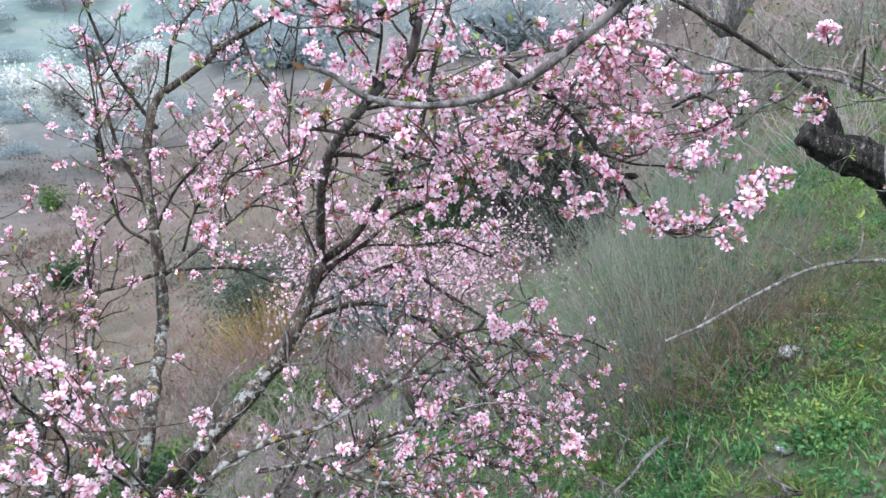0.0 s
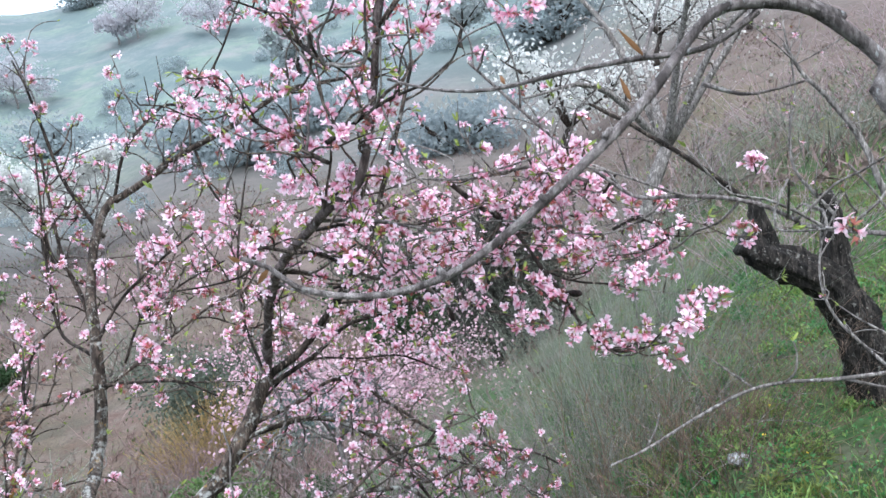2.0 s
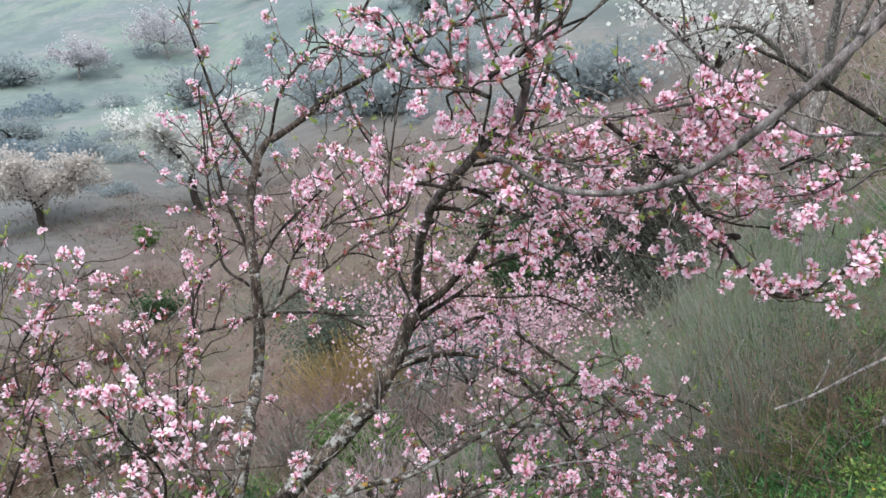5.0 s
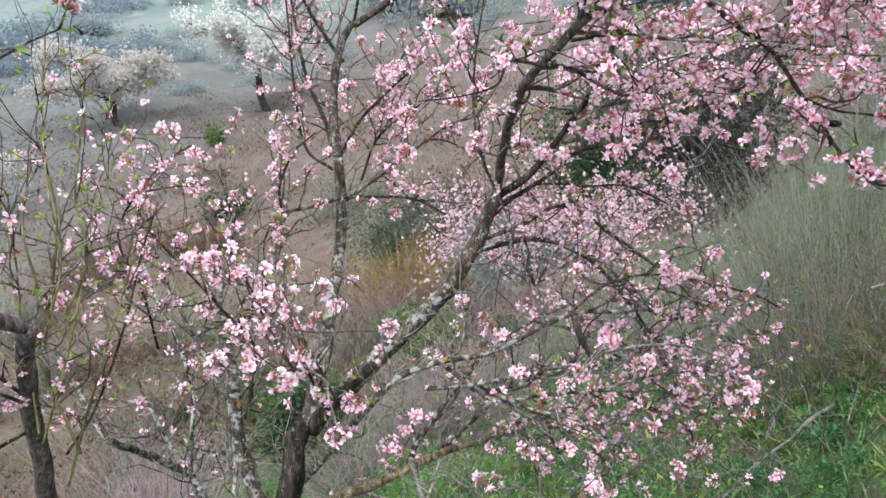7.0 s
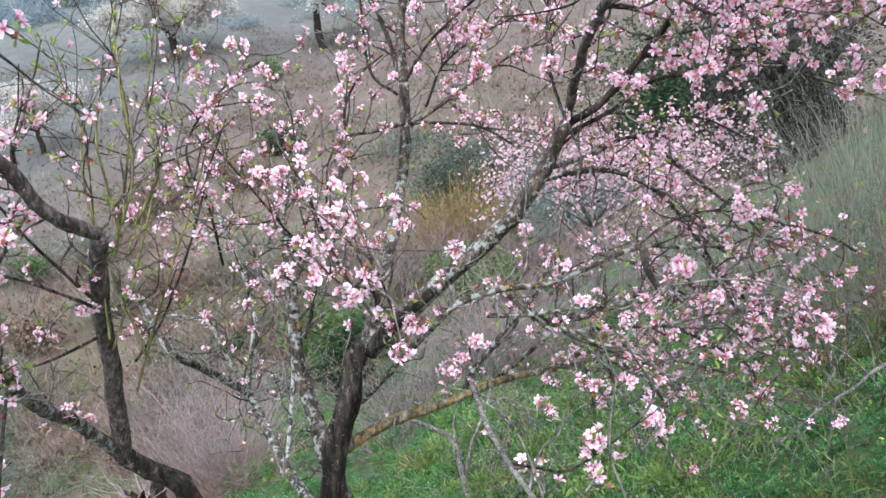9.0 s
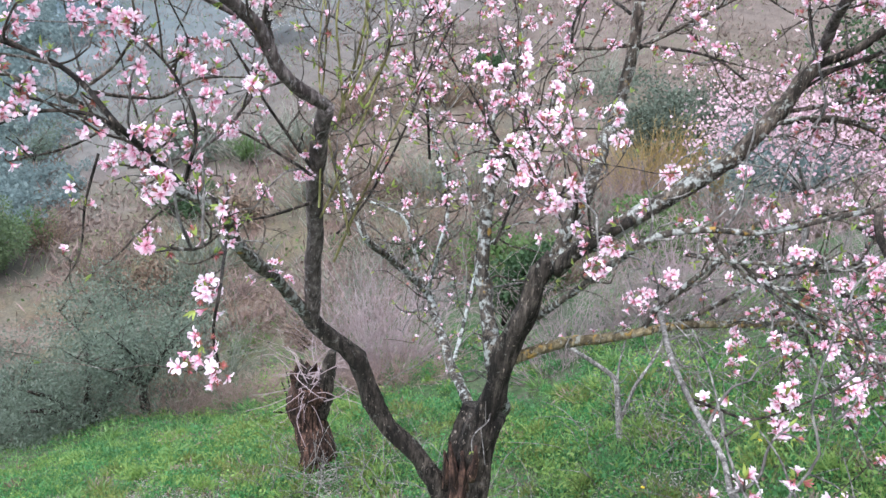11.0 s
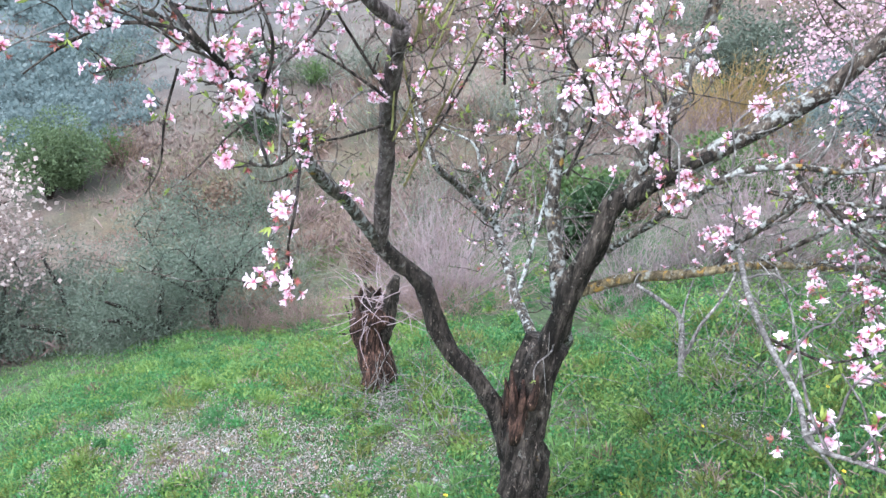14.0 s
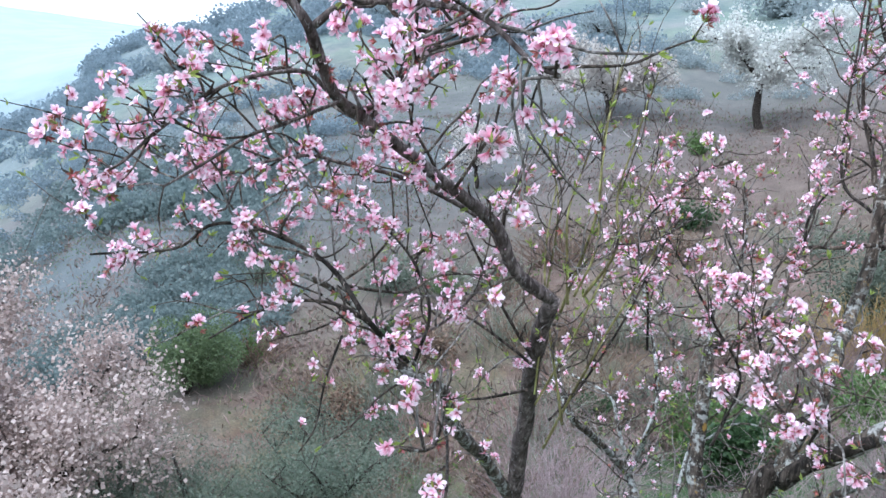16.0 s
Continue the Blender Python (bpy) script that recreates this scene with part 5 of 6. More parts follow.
bare.limb(0.0018, 0.0011, "grey", 0, 0, (0.556, 1.31, 1.624), (0.521, 1.334, 1.652), (0.486, 1.339, 1.68))
bare.limb(0.0025, 0.0012, "silver", 0, 0, (1.5, 1, 1.3), (0.267, 0.628, 1.583), (0.241, 0.63, 1.598), (0.226, 0.631, 1.605), (0.216, 0.632, 1.613))
bare.limb(0.055, 0.04, "bark", 0, 2, (1.6, 1.3, 0.5), (1.55, 1.1, 1.3), (1.5, 0.9, 2.0), (1.6, 0.7, 2.8))
dead_leaf(bare, (0.123, 0.437, 2.018), (0.102, 0.429, 2.037), 0.0022)
dead_leaf(bare, (0.109, 0.417, 1.994), (0.101, 0.413, 2.010), 0.0022)
dead_leaf(bare, (-0.074, 0.393, 1.931), (-0.080, 0.385, 1.934), 0.0022)
dead_leaf(bare, (-0.062, 0.393, 1.927), (-0.072, 0.402, 1.916), 0.0024)
dead_leaf(bare, (0.058, 0.478, 2.014), (0.054, 0.478, 2.022), 0.002)
bare.limb(0.0022, 0.0012, "silver", 0, 0, (0.092, 0.404, 1.976), (0.095, 0.404, 1.981), name="spur")
bare.limb(0.0022, 0.0012, "silver", 0, 0, (0.062, 0.394, 1.949), (0.059, 0.394, 1.952), name="spur")
bare.limb(0.0022, 0.0012, "silver", 0, 0, (0.015, 0.393, 1.918), (0.012, 0.394, 1.923), name="spur")
bare.limb(0.0022, 0.0012, "silver", 0, 0, (0.133, 0.421, 2.012), (0.126, 0.421, 2.007), name="spur")
bare.limb(0.0022, 0.0012, "silver", 0, 0, (0.226, 0.631, 1.604), (0.229, 0.630, 1.599), name="spur")
bare.cluster((0.564, 1.021, 1.893), 4, 0.014)
bare.finish(PALE_PETAL, 60, Vector((0.6, 1.0, 1.9)), GREY)

sapling = Tree("sapling", on_ground(-0.95, 3.1), "small bare grey forked sapling in the grass", 7)
sapling.limb(0.016, 0.008, "grey", 0, 6.9, (-0.848, 3.046, -0.279), (-0.894, 3.09, -0.153), (-0.941, 3.127, -0.04), (-1.046, 3.104, 0.022), (-1.151, 3.074, 0.071))
sapling.limb(0.01, 0.004, "grey", 0, 9.2, (-0.873, 3.064, -0.222), (-0.852, 3.166, -0.056), (-0.807, 3.27, 0.09), (-0.803, 3.324, 0.185))
sapling.limb(0.007, 0.003, "grey", 0, 9.2, (-0.904, 3.097, -0.131), (-0.94, 3.153, 0.008), (-0.949, 3.225, 0.148))
sapling.finish(PALE_PETAL, 0, Vector((0, 0, 0)), GREY)

fallen = Tree("dead_branch", on_ground(0.6, 2.25), "pale dry dead branch caught in the broom", 8)
fallen.limb(0.006, 0.003, "grey", 0, 4.6, (0.604, 2.4, 0.859), (0.523, 2.35, 0.828), (0.46, 2.302, 0.784), (0.366, 2.25, 0.728), (0.25, 2.176, 0.638))
fallen.limb(0.004, 0.002, "grey", 0, 4.6, (0.412, 2.267, 0.762), (0.4, 2.239, 0.704), (0.394, 2.2, 0.617))
fallen.limb(0.004, 0.002, "grey", 0, 4.6, (0.415, 2.268, 0.762), (0.437, 2.249, 0.719), (0.442, 2.218, 0.656))
fallen.finish(PALE_PETAL, 0, Vector((0, 0, 0)), GREY)


# ---- trees and bushes farther off ----
def grown_tree(name, label, x, y, height, width, seed, crown_material, clump, count, trunk_r, bark=BARK, lean=(0, 0), crown_from=0.35, category="tree", shape=PUFF, spread=1.0, crown_name="crown", base=None):
    """A tree grown by forking: a bent tapered trunk, limbs, twigs and a crown of small clumps round the twig ends."""
    rng, nrng = random.Random(seed), np.random.RandomState(seed)
    foot = base or on_ground(x, y, 0.05)
    ob = thing(name, foot, label, category)
    top = height * crown_from
    bend = [foot + Vector((lean[0] * s + 0.06 * height * math.sin(3 * s + seed) * s, lean[1] * s, top * s)) for s in (0, 0.35, 0.7, 1)]
    bm = bmesh.new()
    line, rad = spline(bend, (trunk_r, trunk_r * 0.7), max(0.05, trunk_r * 0.7))
    tube(bm, line, rad, 12, 0.25, 8 / max(trunk_r * 4, 0.2), 0.1)
    part("trunk", bm, bark, ob)
    tips = []
    crown = Vector((bend[-1].x, bend[-1].y, foot.z + (top + height) / 2))
    for k in range(7):
        a = 2 * math.pi * (k + rng.uniform(-0.3, 0.3)) / 7
        reach = width / 2 * rng.uniform(0.65, 1.0)
        end = Vector((bend[-1].x + reach * math.cos(a), bend[-1].y + reach * math.sin(a), foot.z + top + (height - top) * rng.uniform(0.15, 0.95)))
        mid = bend[-1].lerp(end, 0.5) + Vector((0, 0, (height - top) * rng.uniform(-0.05, 0.2)))
        limb, lr = spline([bend[-1], mid, end], (trunk_r * 0.5, trunk_r * 0.1), width * 0.06)
        bm = bmesh.new()
        tube(bm, limb, lr, 7, 0.1, 10)
        part("limb", bm, bark, ob)
        tips += limb[len(limb) // 3:]
        tips.append(end)
    ends = []
    bm = bmesh.new()
    for _ in range(70):
        s = rng.choice(tips)
        d = Vector((rng.gauss(0, 1), rng.gauss(0, 1), rng.gauss(0.3, 0.7))).normalized() * width * rng.uniform(0.08, 0.24)
        e = s + d
        e.z = min(max(e.z, foot.z + top * 0.95), foot.z + height)
        tw, tr = spline([s, s.lerp(e, 0.5) + Vector((0, 0, 0.03 * width)), e], (trunk_r * 0.12, trunk_r * 0.03), width * 0.06)
        tube(bm, tw, tr, 5)
        ends += tw[1:]
    tagged(part("twigs", bm, bark, ob), kind="stuff")
    base_pts = np.array([tuple(q) for q in ends + tips])
    pick = base_pts[nrng.randint(len(base_pts), size=count)]
    places = pick + nrng.normal(size=(count, 3)) * width * 0.035 * spread
    me = scatter(crown_name, shape, places, nrng.normal(size=(count, 3)) + np.array((0, 0, 0.4)), clump * nrng.uniform(0.5, 1.2, count), nrng)
    tagged(link_mesh(crown_name, me, crown_material, ob), kind="stuff")
    return ob


def leafy_bush(name, label, x, y, height, width, seed, material, leaf, count, shape=LANCE, category="bush", stems=9, base=None):
    """A bush: several stems from one foot and a dense uneven mass of leaves in lobes."""
    rng, nrng = random.Random(seed), np.random.RandomState(seed)
    foot = base or on_ground(x, y, 0.04)
    ob = thing(name, foot, label, category)
    lobes = []
    for k in range(stems):
        a, reach = rng.uniform(0, 6.28), width / 2 * math.sqrt(rng.random()) * 0.8
        end = foot + Vector((reach * math.cos(a), reach * math.sin(a), height * rng.uniform(0.4, 0.85)))
        bm = bmesh.new()
        tw, tr = spline([foot, foot.lerp(end, 0.5) + Vector((0, 0, height * 0.1)), end], (width * 0.022, width * 0.006), height * 0.1)
        tube(bm, tw, tr, 6)
        part("stem", bm, BARK, ob)
        lobes.append((end, rng.uniform(0.16, 0.3)))
        lobes.append((foot.lerp(end, 0.6), rng.uniform(0.14, 0.24)))
    centre = np.array([tuple(q[0]) for q in lobes])
    size = np.array([q[1] for q in lobes])
    pick = nrng.randint(len(lobes), size=count)
    d = nrng.normal(size=(count, 3))
    d /= np.linalg.norm(d, axis=1, keepdims=True)
    r = size[pick] * width * nrng.uniform(0.35, 1.0, count) ** 0.5
    off = d * r[:, None] * np.array((1, 1, 0.85))
    places = centre[pick] + off
    places[:, 2] = np.maximum(places[:, 2], foot.z + 0.02)
    me = scatter("foliage", shape, places, d + nrng.normal(size=(count, 3)) * 0.7, leaf * nrng.uniform(0.6, 1.3, count), nrng)
    tagged(link_mesh("foliage", me, material, ob), kind="stuff")
    return ob


def stem_shrub(name, label, x, y, height, width, seed, material, count, thick, lean=(0, 0), sides=3, category="shrub", spread_top=1.0, wild=0.14):
    """A shrub of many thin upright whip-like stems."""
    rng = random.Random(seed)
    foot = on_ground(x, y, 0.03)
    ob = thing(name, foot, label, category)
    bm, made = bmesh.new(), 0
    for _ in range(count):
        a, r = rng.uniform(0, 6.28), width / 2 * math.sqrt(rng.random())
        bx, by = x + r * math.cos(a) * 0.55, y + r * math.sin(a) * 0.55
        s = on_ground(bx, by, 0.02)
        h = height * rng.uniform(0.45, 1.0) * (1 - 0.45 * (r / (width / 2)) ** 2)
        e = s + Vector((r * math.cos(a) * 0.6 * spread_top + lean[0] * h + rng.gauss(0, wild) * h, r * math.sin(a) * 0.6 * spread_top + lean[1] * h + rng.gauss(0, wild) * h, h))
        sway = 0.04 if wild < 0.3 else 0.12
        m = s.lerp(e, 0.5) + Vector((rng.gauss(0, sway), rng.gauss(0, sway), rng.uniform(0, 0.06))) * height
        tw, tr = spline([s, m, e], (thick, thick * 0.3), height * 0.12)
        tube(bm, tw, tr, sides)
        for _ in range(3 if wild < 0.3 else 5):
            k = rng.randrange(len(tw) // 3, len(tw))
            d = Vector((rng.gauss(0, 0.5 + wild), rng.gauss(0, 0.5 + wild), rng.uniform(0.1, 1))).normalized() * h * rng.uniform(0.08, 0.26)
            t2, r2 = spline([tw[k], tw[k] + d * 0.5 + Vector((0, 0, 0.01)), tw[k] + d], (thick * 0.45, thick * 0.2), height * 0.1)
            tube(bm, t2, r2, 3)
        made += 1
        if made <= (24 if height > 1.25 and r < 7 or y < 5 else 6):
            part("stem", bm, material, ob)
            bm = bmesh.new()
    tagged(part("stems", bm, material, ob), kind="stuff")
    return ob


WHITE = "white blossoming almond tree with a dark trunk on the far bank"
grown_tree("almond_tree", WHITE, -15.6, 36.4, 5.2, 6.4, 11, FARWHITE, 0.15, 15000, 0.2, lean=(-0.6, 0), crown_from=0.42)
grown_tree("almond_tree", "fading beige almond tree on the far hillside", -21.9, 33.9, 3.7, 6.0, 12, FARBEIGE, 0.15, 11000, 0.16, lean=(-0.8, 0.2), crown_from=0.4)
grown_tree("almond_tree", "small fading almond tree with sparse flowers on the far bank", -23.8, 36.5, 3.6, 3.4, 13, FARBEIGE, 0.16, 1500, 0.12)
# The next two crowns carry distance haze in their blossom colour.
grown_tree("almond_tree", "pink almond tree high on the hillside, paled by a haze tint", -32.7, 99.3, 3.6, 5.0, 14, HAZYPINK, 0.4, 1500, 0.14, bark=GREY)
grown_tree("almond_tree", "white almond tree high on the hillside, greyed by a haze tint", -8.4, 74.5, 4.4, 6.0, 15, HAZYWHITE, 0.4, 1500, 0.25)
grown_tree("almond_tree", "white almond tree on the upper hillside", 6.5, 30.0, 5.0, 6.0, 16, FARWHITE, 0.2, 1800, 0.18, spread=1.5)
grown_tree("almond_tree", "sparse white almond tree on the slope above the gully", 2.4, 7.6, 3.4, 3.2, 17, FARBEIGE, 0.036, 1200, 0.09, bark=GREY, spread=1.3)
grown_tree("almond_tree", "blush almond tree in full bloom below the olive bushes", -9.2, 2.35, 3.0, 3.7, 18, BLUSH, 0.052, 52000, 0.13, lean=(0.1, 0), crown_from=0.22, spread=1.4)
grown_tree("almond_tree", "small rose-flowered almond tree in the gully", -0.5, 5.2, 1.75, 2.0, 19, ROSE, 0.026, 5000, 0.025, bark=GREY, spread=1.2, crown_from=0.5)
grown_tree("almond_tree", "white almond tree in bloom low on the bank", -20.4, 22.8, 2.4, 3.4, 21, FARBEIGE, 0.12, 3000, 0.1)
# Two white crowns greyed by haze painted into the blossom.
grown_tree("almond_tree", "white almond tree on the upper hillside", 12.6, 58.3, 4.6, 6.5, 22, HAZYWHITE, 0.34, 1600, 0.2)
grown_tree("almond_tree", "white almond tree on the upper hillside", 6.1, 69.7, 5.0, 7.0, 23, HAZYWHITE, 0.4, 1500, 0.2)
grown_tree("almond_tree", "sparse white almond tree on the slope", 11.7, 35.1, 3.8, 5.0, 24, FARWHITE, 0.16, 1500, 0.14)
grown_tree("almond_tree", "sparse blush almond tree on the slope", 13.9, 30.6, 3.5, 4.5, 25, FARPINK, 0.13, 1200, 0.12)
# More far pink trees, paled by the haze in their blossom colour.
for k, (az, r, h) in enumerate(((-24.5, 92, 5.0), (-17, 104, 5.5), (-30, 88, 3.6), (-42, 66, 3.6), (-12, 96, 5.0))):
    grown_tree("almond_tree", "pink almond tree on the hillside, haze tinted into its blossom", r * math.sin(radians(az)), r * math.cos(radians(az)), h, h * 1.5, 140 + k, HAZYPINK, 0.32, 1800, 0.12, bark=GREY, spread=1.6)
# Far bushes; their pale blue-green is haze painted into the leaves.
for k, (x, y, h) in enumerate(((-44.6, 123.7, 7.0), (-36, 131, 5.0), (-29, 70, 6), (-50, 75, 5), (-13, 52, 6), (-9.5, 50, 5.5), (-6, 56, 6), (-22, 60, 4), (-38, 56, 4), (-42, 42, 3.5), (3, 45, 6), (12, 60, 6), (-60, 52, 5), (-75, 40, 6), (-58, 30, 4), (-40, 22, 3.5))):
    leafy_bush("evergreen_bush", "hillside bush with blue-green haze in its leaf colour", x, y, h * 0.36, h * 1.3, 40 + k, HAZED_LEAF, h * 0.06, 2600, BROAD, stems=13)
leafy_bush("round_bush", "round dark green bush on the brown bank", -14.6, 7.7, 1.7, 2.0, 60, ROUNDBUSH, 0.048, 20000, BROAD)
leafy_bush("small_bush", "small green bush on bare soil", -15.0, 29.7, 1.0, 1.2, 61, BUSH, 0.09, 1500, BROAD)
# Stands for the shadowed hollow: its shade is in the leaf colour.
leafy_bush("gully_thicket", "gully thicket with deep shade put into its dark leaves", 1.35, 12.2, 2.7, 3.1, 62, HOLLOW_SHADE, 0.06, 30000, BROAD, category="thicket", stems=14)
leafy_bush("gully_thicket", "dull grey-green thicket behind the gully", 0.3, 15.5, 2.6, 3.6, 64, EVERGREEN, 0.07, 20000, BROAD, category="thicket", stems=14)
leafy_bush("gully_thicket", "dark blue-green thicket at the foot of the bank", -3.9, 15.8, 1.5, 3.4, 65, DEEPGREEN, 0.06, 20000, BROAD, category="thicket", stems=12)
# This thicket takes the haze-tinted leaf colour as well.
leafy_bush("gully_thicket", "low dull green thicket in the gully", -1.6, 13.6, 1.0, 2.6, 63, HAZED_THICKET, 0.06, 14000, BROAD, category="thicket", stems=12)
leafy_bush("olive_bush", "grey-green olive bush at the foot of the slope", -6.5, 4.35, 1.25, 2.1, 70, OLIVE, 0.036, 24000, LANCE)
leafy_bush("olive_bush", "grey-green olive bush at the foot of the slope", -7.4, 4.0, 1.25, 2.3, 71, OLIVE, 0.038, 24000, LANCE)
leafy_bush("olive_bush", "grey-green olive bush at the foot of the slope", -8.3, 3.5, 1.35, 2.3, 73, OLIVE, 0.04, 20000, LANCE)
grown_tree("olive_tree", "small olive tree with a forked dark trunk", -5.75, 4.5, 1.45, 1.8, 72, OLIVE, 0.042, 17000, 0.05, shape=LANCE, crown_from=0.3, spread=1.8)
leafy_bush("low_bush", "low yellow-green bush beside the stump", -3.5, 4.0, 0.42, 0.8, 74, HERB, 0.03, 2200, LANCE, stems=8)
stem_shrub("broom_shrub", "tall grey-green broom shrub of fine upright stems", 1.0, 3.9, 1.3, 1.9, 80, BROOM, 600, 0.0013, lean=(-0.15, 0), wild=0.24)
stem_shrub("broom_shrub", "grey-green broom shrub of fine upright stems", 1.3, 5.4, 1.4, 2.4, 81, BROOM, 600, 0.0016, lean=(-0.1, 0), wild=0.24)
stem_shrub("broom_shrub", "tall dark bare whips growing out of the broom", 0.8, 3.3, 1.1, 1.2, 86, SCRUB, 24, 0.0032, lean=(-0.2, 0), wild=0.25)
stem_shrub("broom_shrub", "brown broom shrub of fine tangled stems", 1.25, 3.2, 0.75, 1.1, 85, SCRUB, 260, 0.0013, lean=(-0.1, 0), wild=0.3)
stem_shrub("dormant_shrub", "leafless shrub of dense lilac-grey twigs", -3.2, 4.75, 1.15, 1.1, 82, LILAC, 300, 0.0026, wild=0.4)
stem_shrub("dormant_shrub", "leafless shrub of dry grey-brown twigs", -4.2, 5.8, 1.0, 2.0, 83, DRYTWIG, 220, 0.003, wild=0.4)
BRUSH = random.Random(90)
for k in range(34):
    a, r = radians(BRUSH.uniform(-66, 6)), BRUSH.uniform(8.5, 22)
    stem_shrub("dry_brush", "leafless grey-brown brush on the bank", r * math.sin(a), r * math.cos(a), BRUSH.uniform(0.6, 1.5), BRUSH.uniform(1.2, 2.6), 200 + k, BRUSH.choice((DRYTWIG, SCRUB, SCRUB, BROOM)), 75, r * 0.0007, wild=0.4)
for k in range(7):
    stem_shrub("dry_brush", "low band of dry pinkish-straw stalks at the foot of the bank", -2.9 - k * 0.46 + BRUSH.uniform(-0.1, 0.1), 4.55 + 0.05 * k + BRUSH.uniform(-0.1, 0.3), 0.36, 1.0, 260 + k, PINKSTRAW, 260, 0.0025, wild=0.4)
for k, (x, y) in enumerate(((-1.7, 4.9), (-0.9, 5.3), (-0.1, 5.6), (-1.3, 6.0), (0.4, 4.7))):
    stem_shrub("dormant_shrub", "leafless shrub of pale lilac-grey twigs", x, y, 0.95, 1.2, 280 + k, LILAC, 120, 0.0026, wild=0.45)
leafy_bush("evergreen_bush", "dark green bush in the gully", -2.9, 6.4, 0.9, 0.9, 302, EVERGREEN, 0.05, 4000, BROAD)
leafy_bush("evergreen_bush", "fresh green bush in the gully", -3.5, 8.3, 0.9, 1.5, 300, BUSH, 0.05, 6000, BROAD)
leafy_bush("evergreen_bush", "fresh green bush in the gully", -2.2, 8.8, 0.7, 1.2, 301, BUSH, 0.05, 5000, BROAD)
UPPER = random.Random(92)
for k in range(14):
    a, r = radians(UPPER.uniform(14, 48)), UPPER.uniform(5.5, 13)
    stem_shrub("dormant_shrub", "leafless shrub of grey twigs on the upper slope", r * math.sin(a), r * math.cos(a), r * UPPER.uniform(0.1, 0.18), r * UPPER.uniform(0.2, 0.3), 360 + k, UPPER.choice((LILAC, GREY, BROOM)), 80, r * 0.0005, wild=0.4)
for k in range(9):
    a, r = radians(UPPER.uniform(-36, -9)), UPPER.uniform(8.5, 13)
    stem_shrub("dry_brush", "tall leafless dark brush on the bank", r * math.sin(a), r * math.cos(a), UPPER.uniform(1.1, 2.0), UPPER.uniform(0.9, 1.7), 400 + k, UPPER.choice((SCRUB, MAUVE, DRYTWIG, BROOM)), 80, r * 0.0006, wild=0.35)
for k in range(6):
    a, r = radians(UPPER.uniform(-27, -4)), UPPER.uniform(4.4, 5.6)
    stem_shrub("dormant_shrub", "low leafless shrub of grey-lilac twigs in the grass", r * math.sin(a), r * math.cos(a), UPPER.uniform(0.4, 0.75), UPPER.uniform(0.6, 1.0), 420 + k, UPPER.choice((LILAC, GREY, DRYTWIG)), 90, 0.0024, wild=0.5)
PATCHES = random.Random(91)
for k in range(30):
    a, r = radians(PATCHES.uniform(-58, 8)), PATCHES.uniform(6.5, 24)
    leafy_bush("low_bush", "low weathered bush on the bank", r * math.sin(a), r * math.cos(a), r * PATCHES.uniform(0.022, 0.05), r * PATCHES.uniform(0.05, 0.11), 320 + k, PATCHES.choice((BUSH, EVERGREEN, SCRUB, SCRUB, OLIVE)), 0.012 + r * 0.0035, 1500, PATCHES.choice((BROAD, LANCE)), stems=6)
stem_shrub("dry_grass_clump", "clump of tall straw-yellow dry grass", -3.3, 13.8, 1.5, 2.8, 84, GOLDGRASS, 600, 0.008)


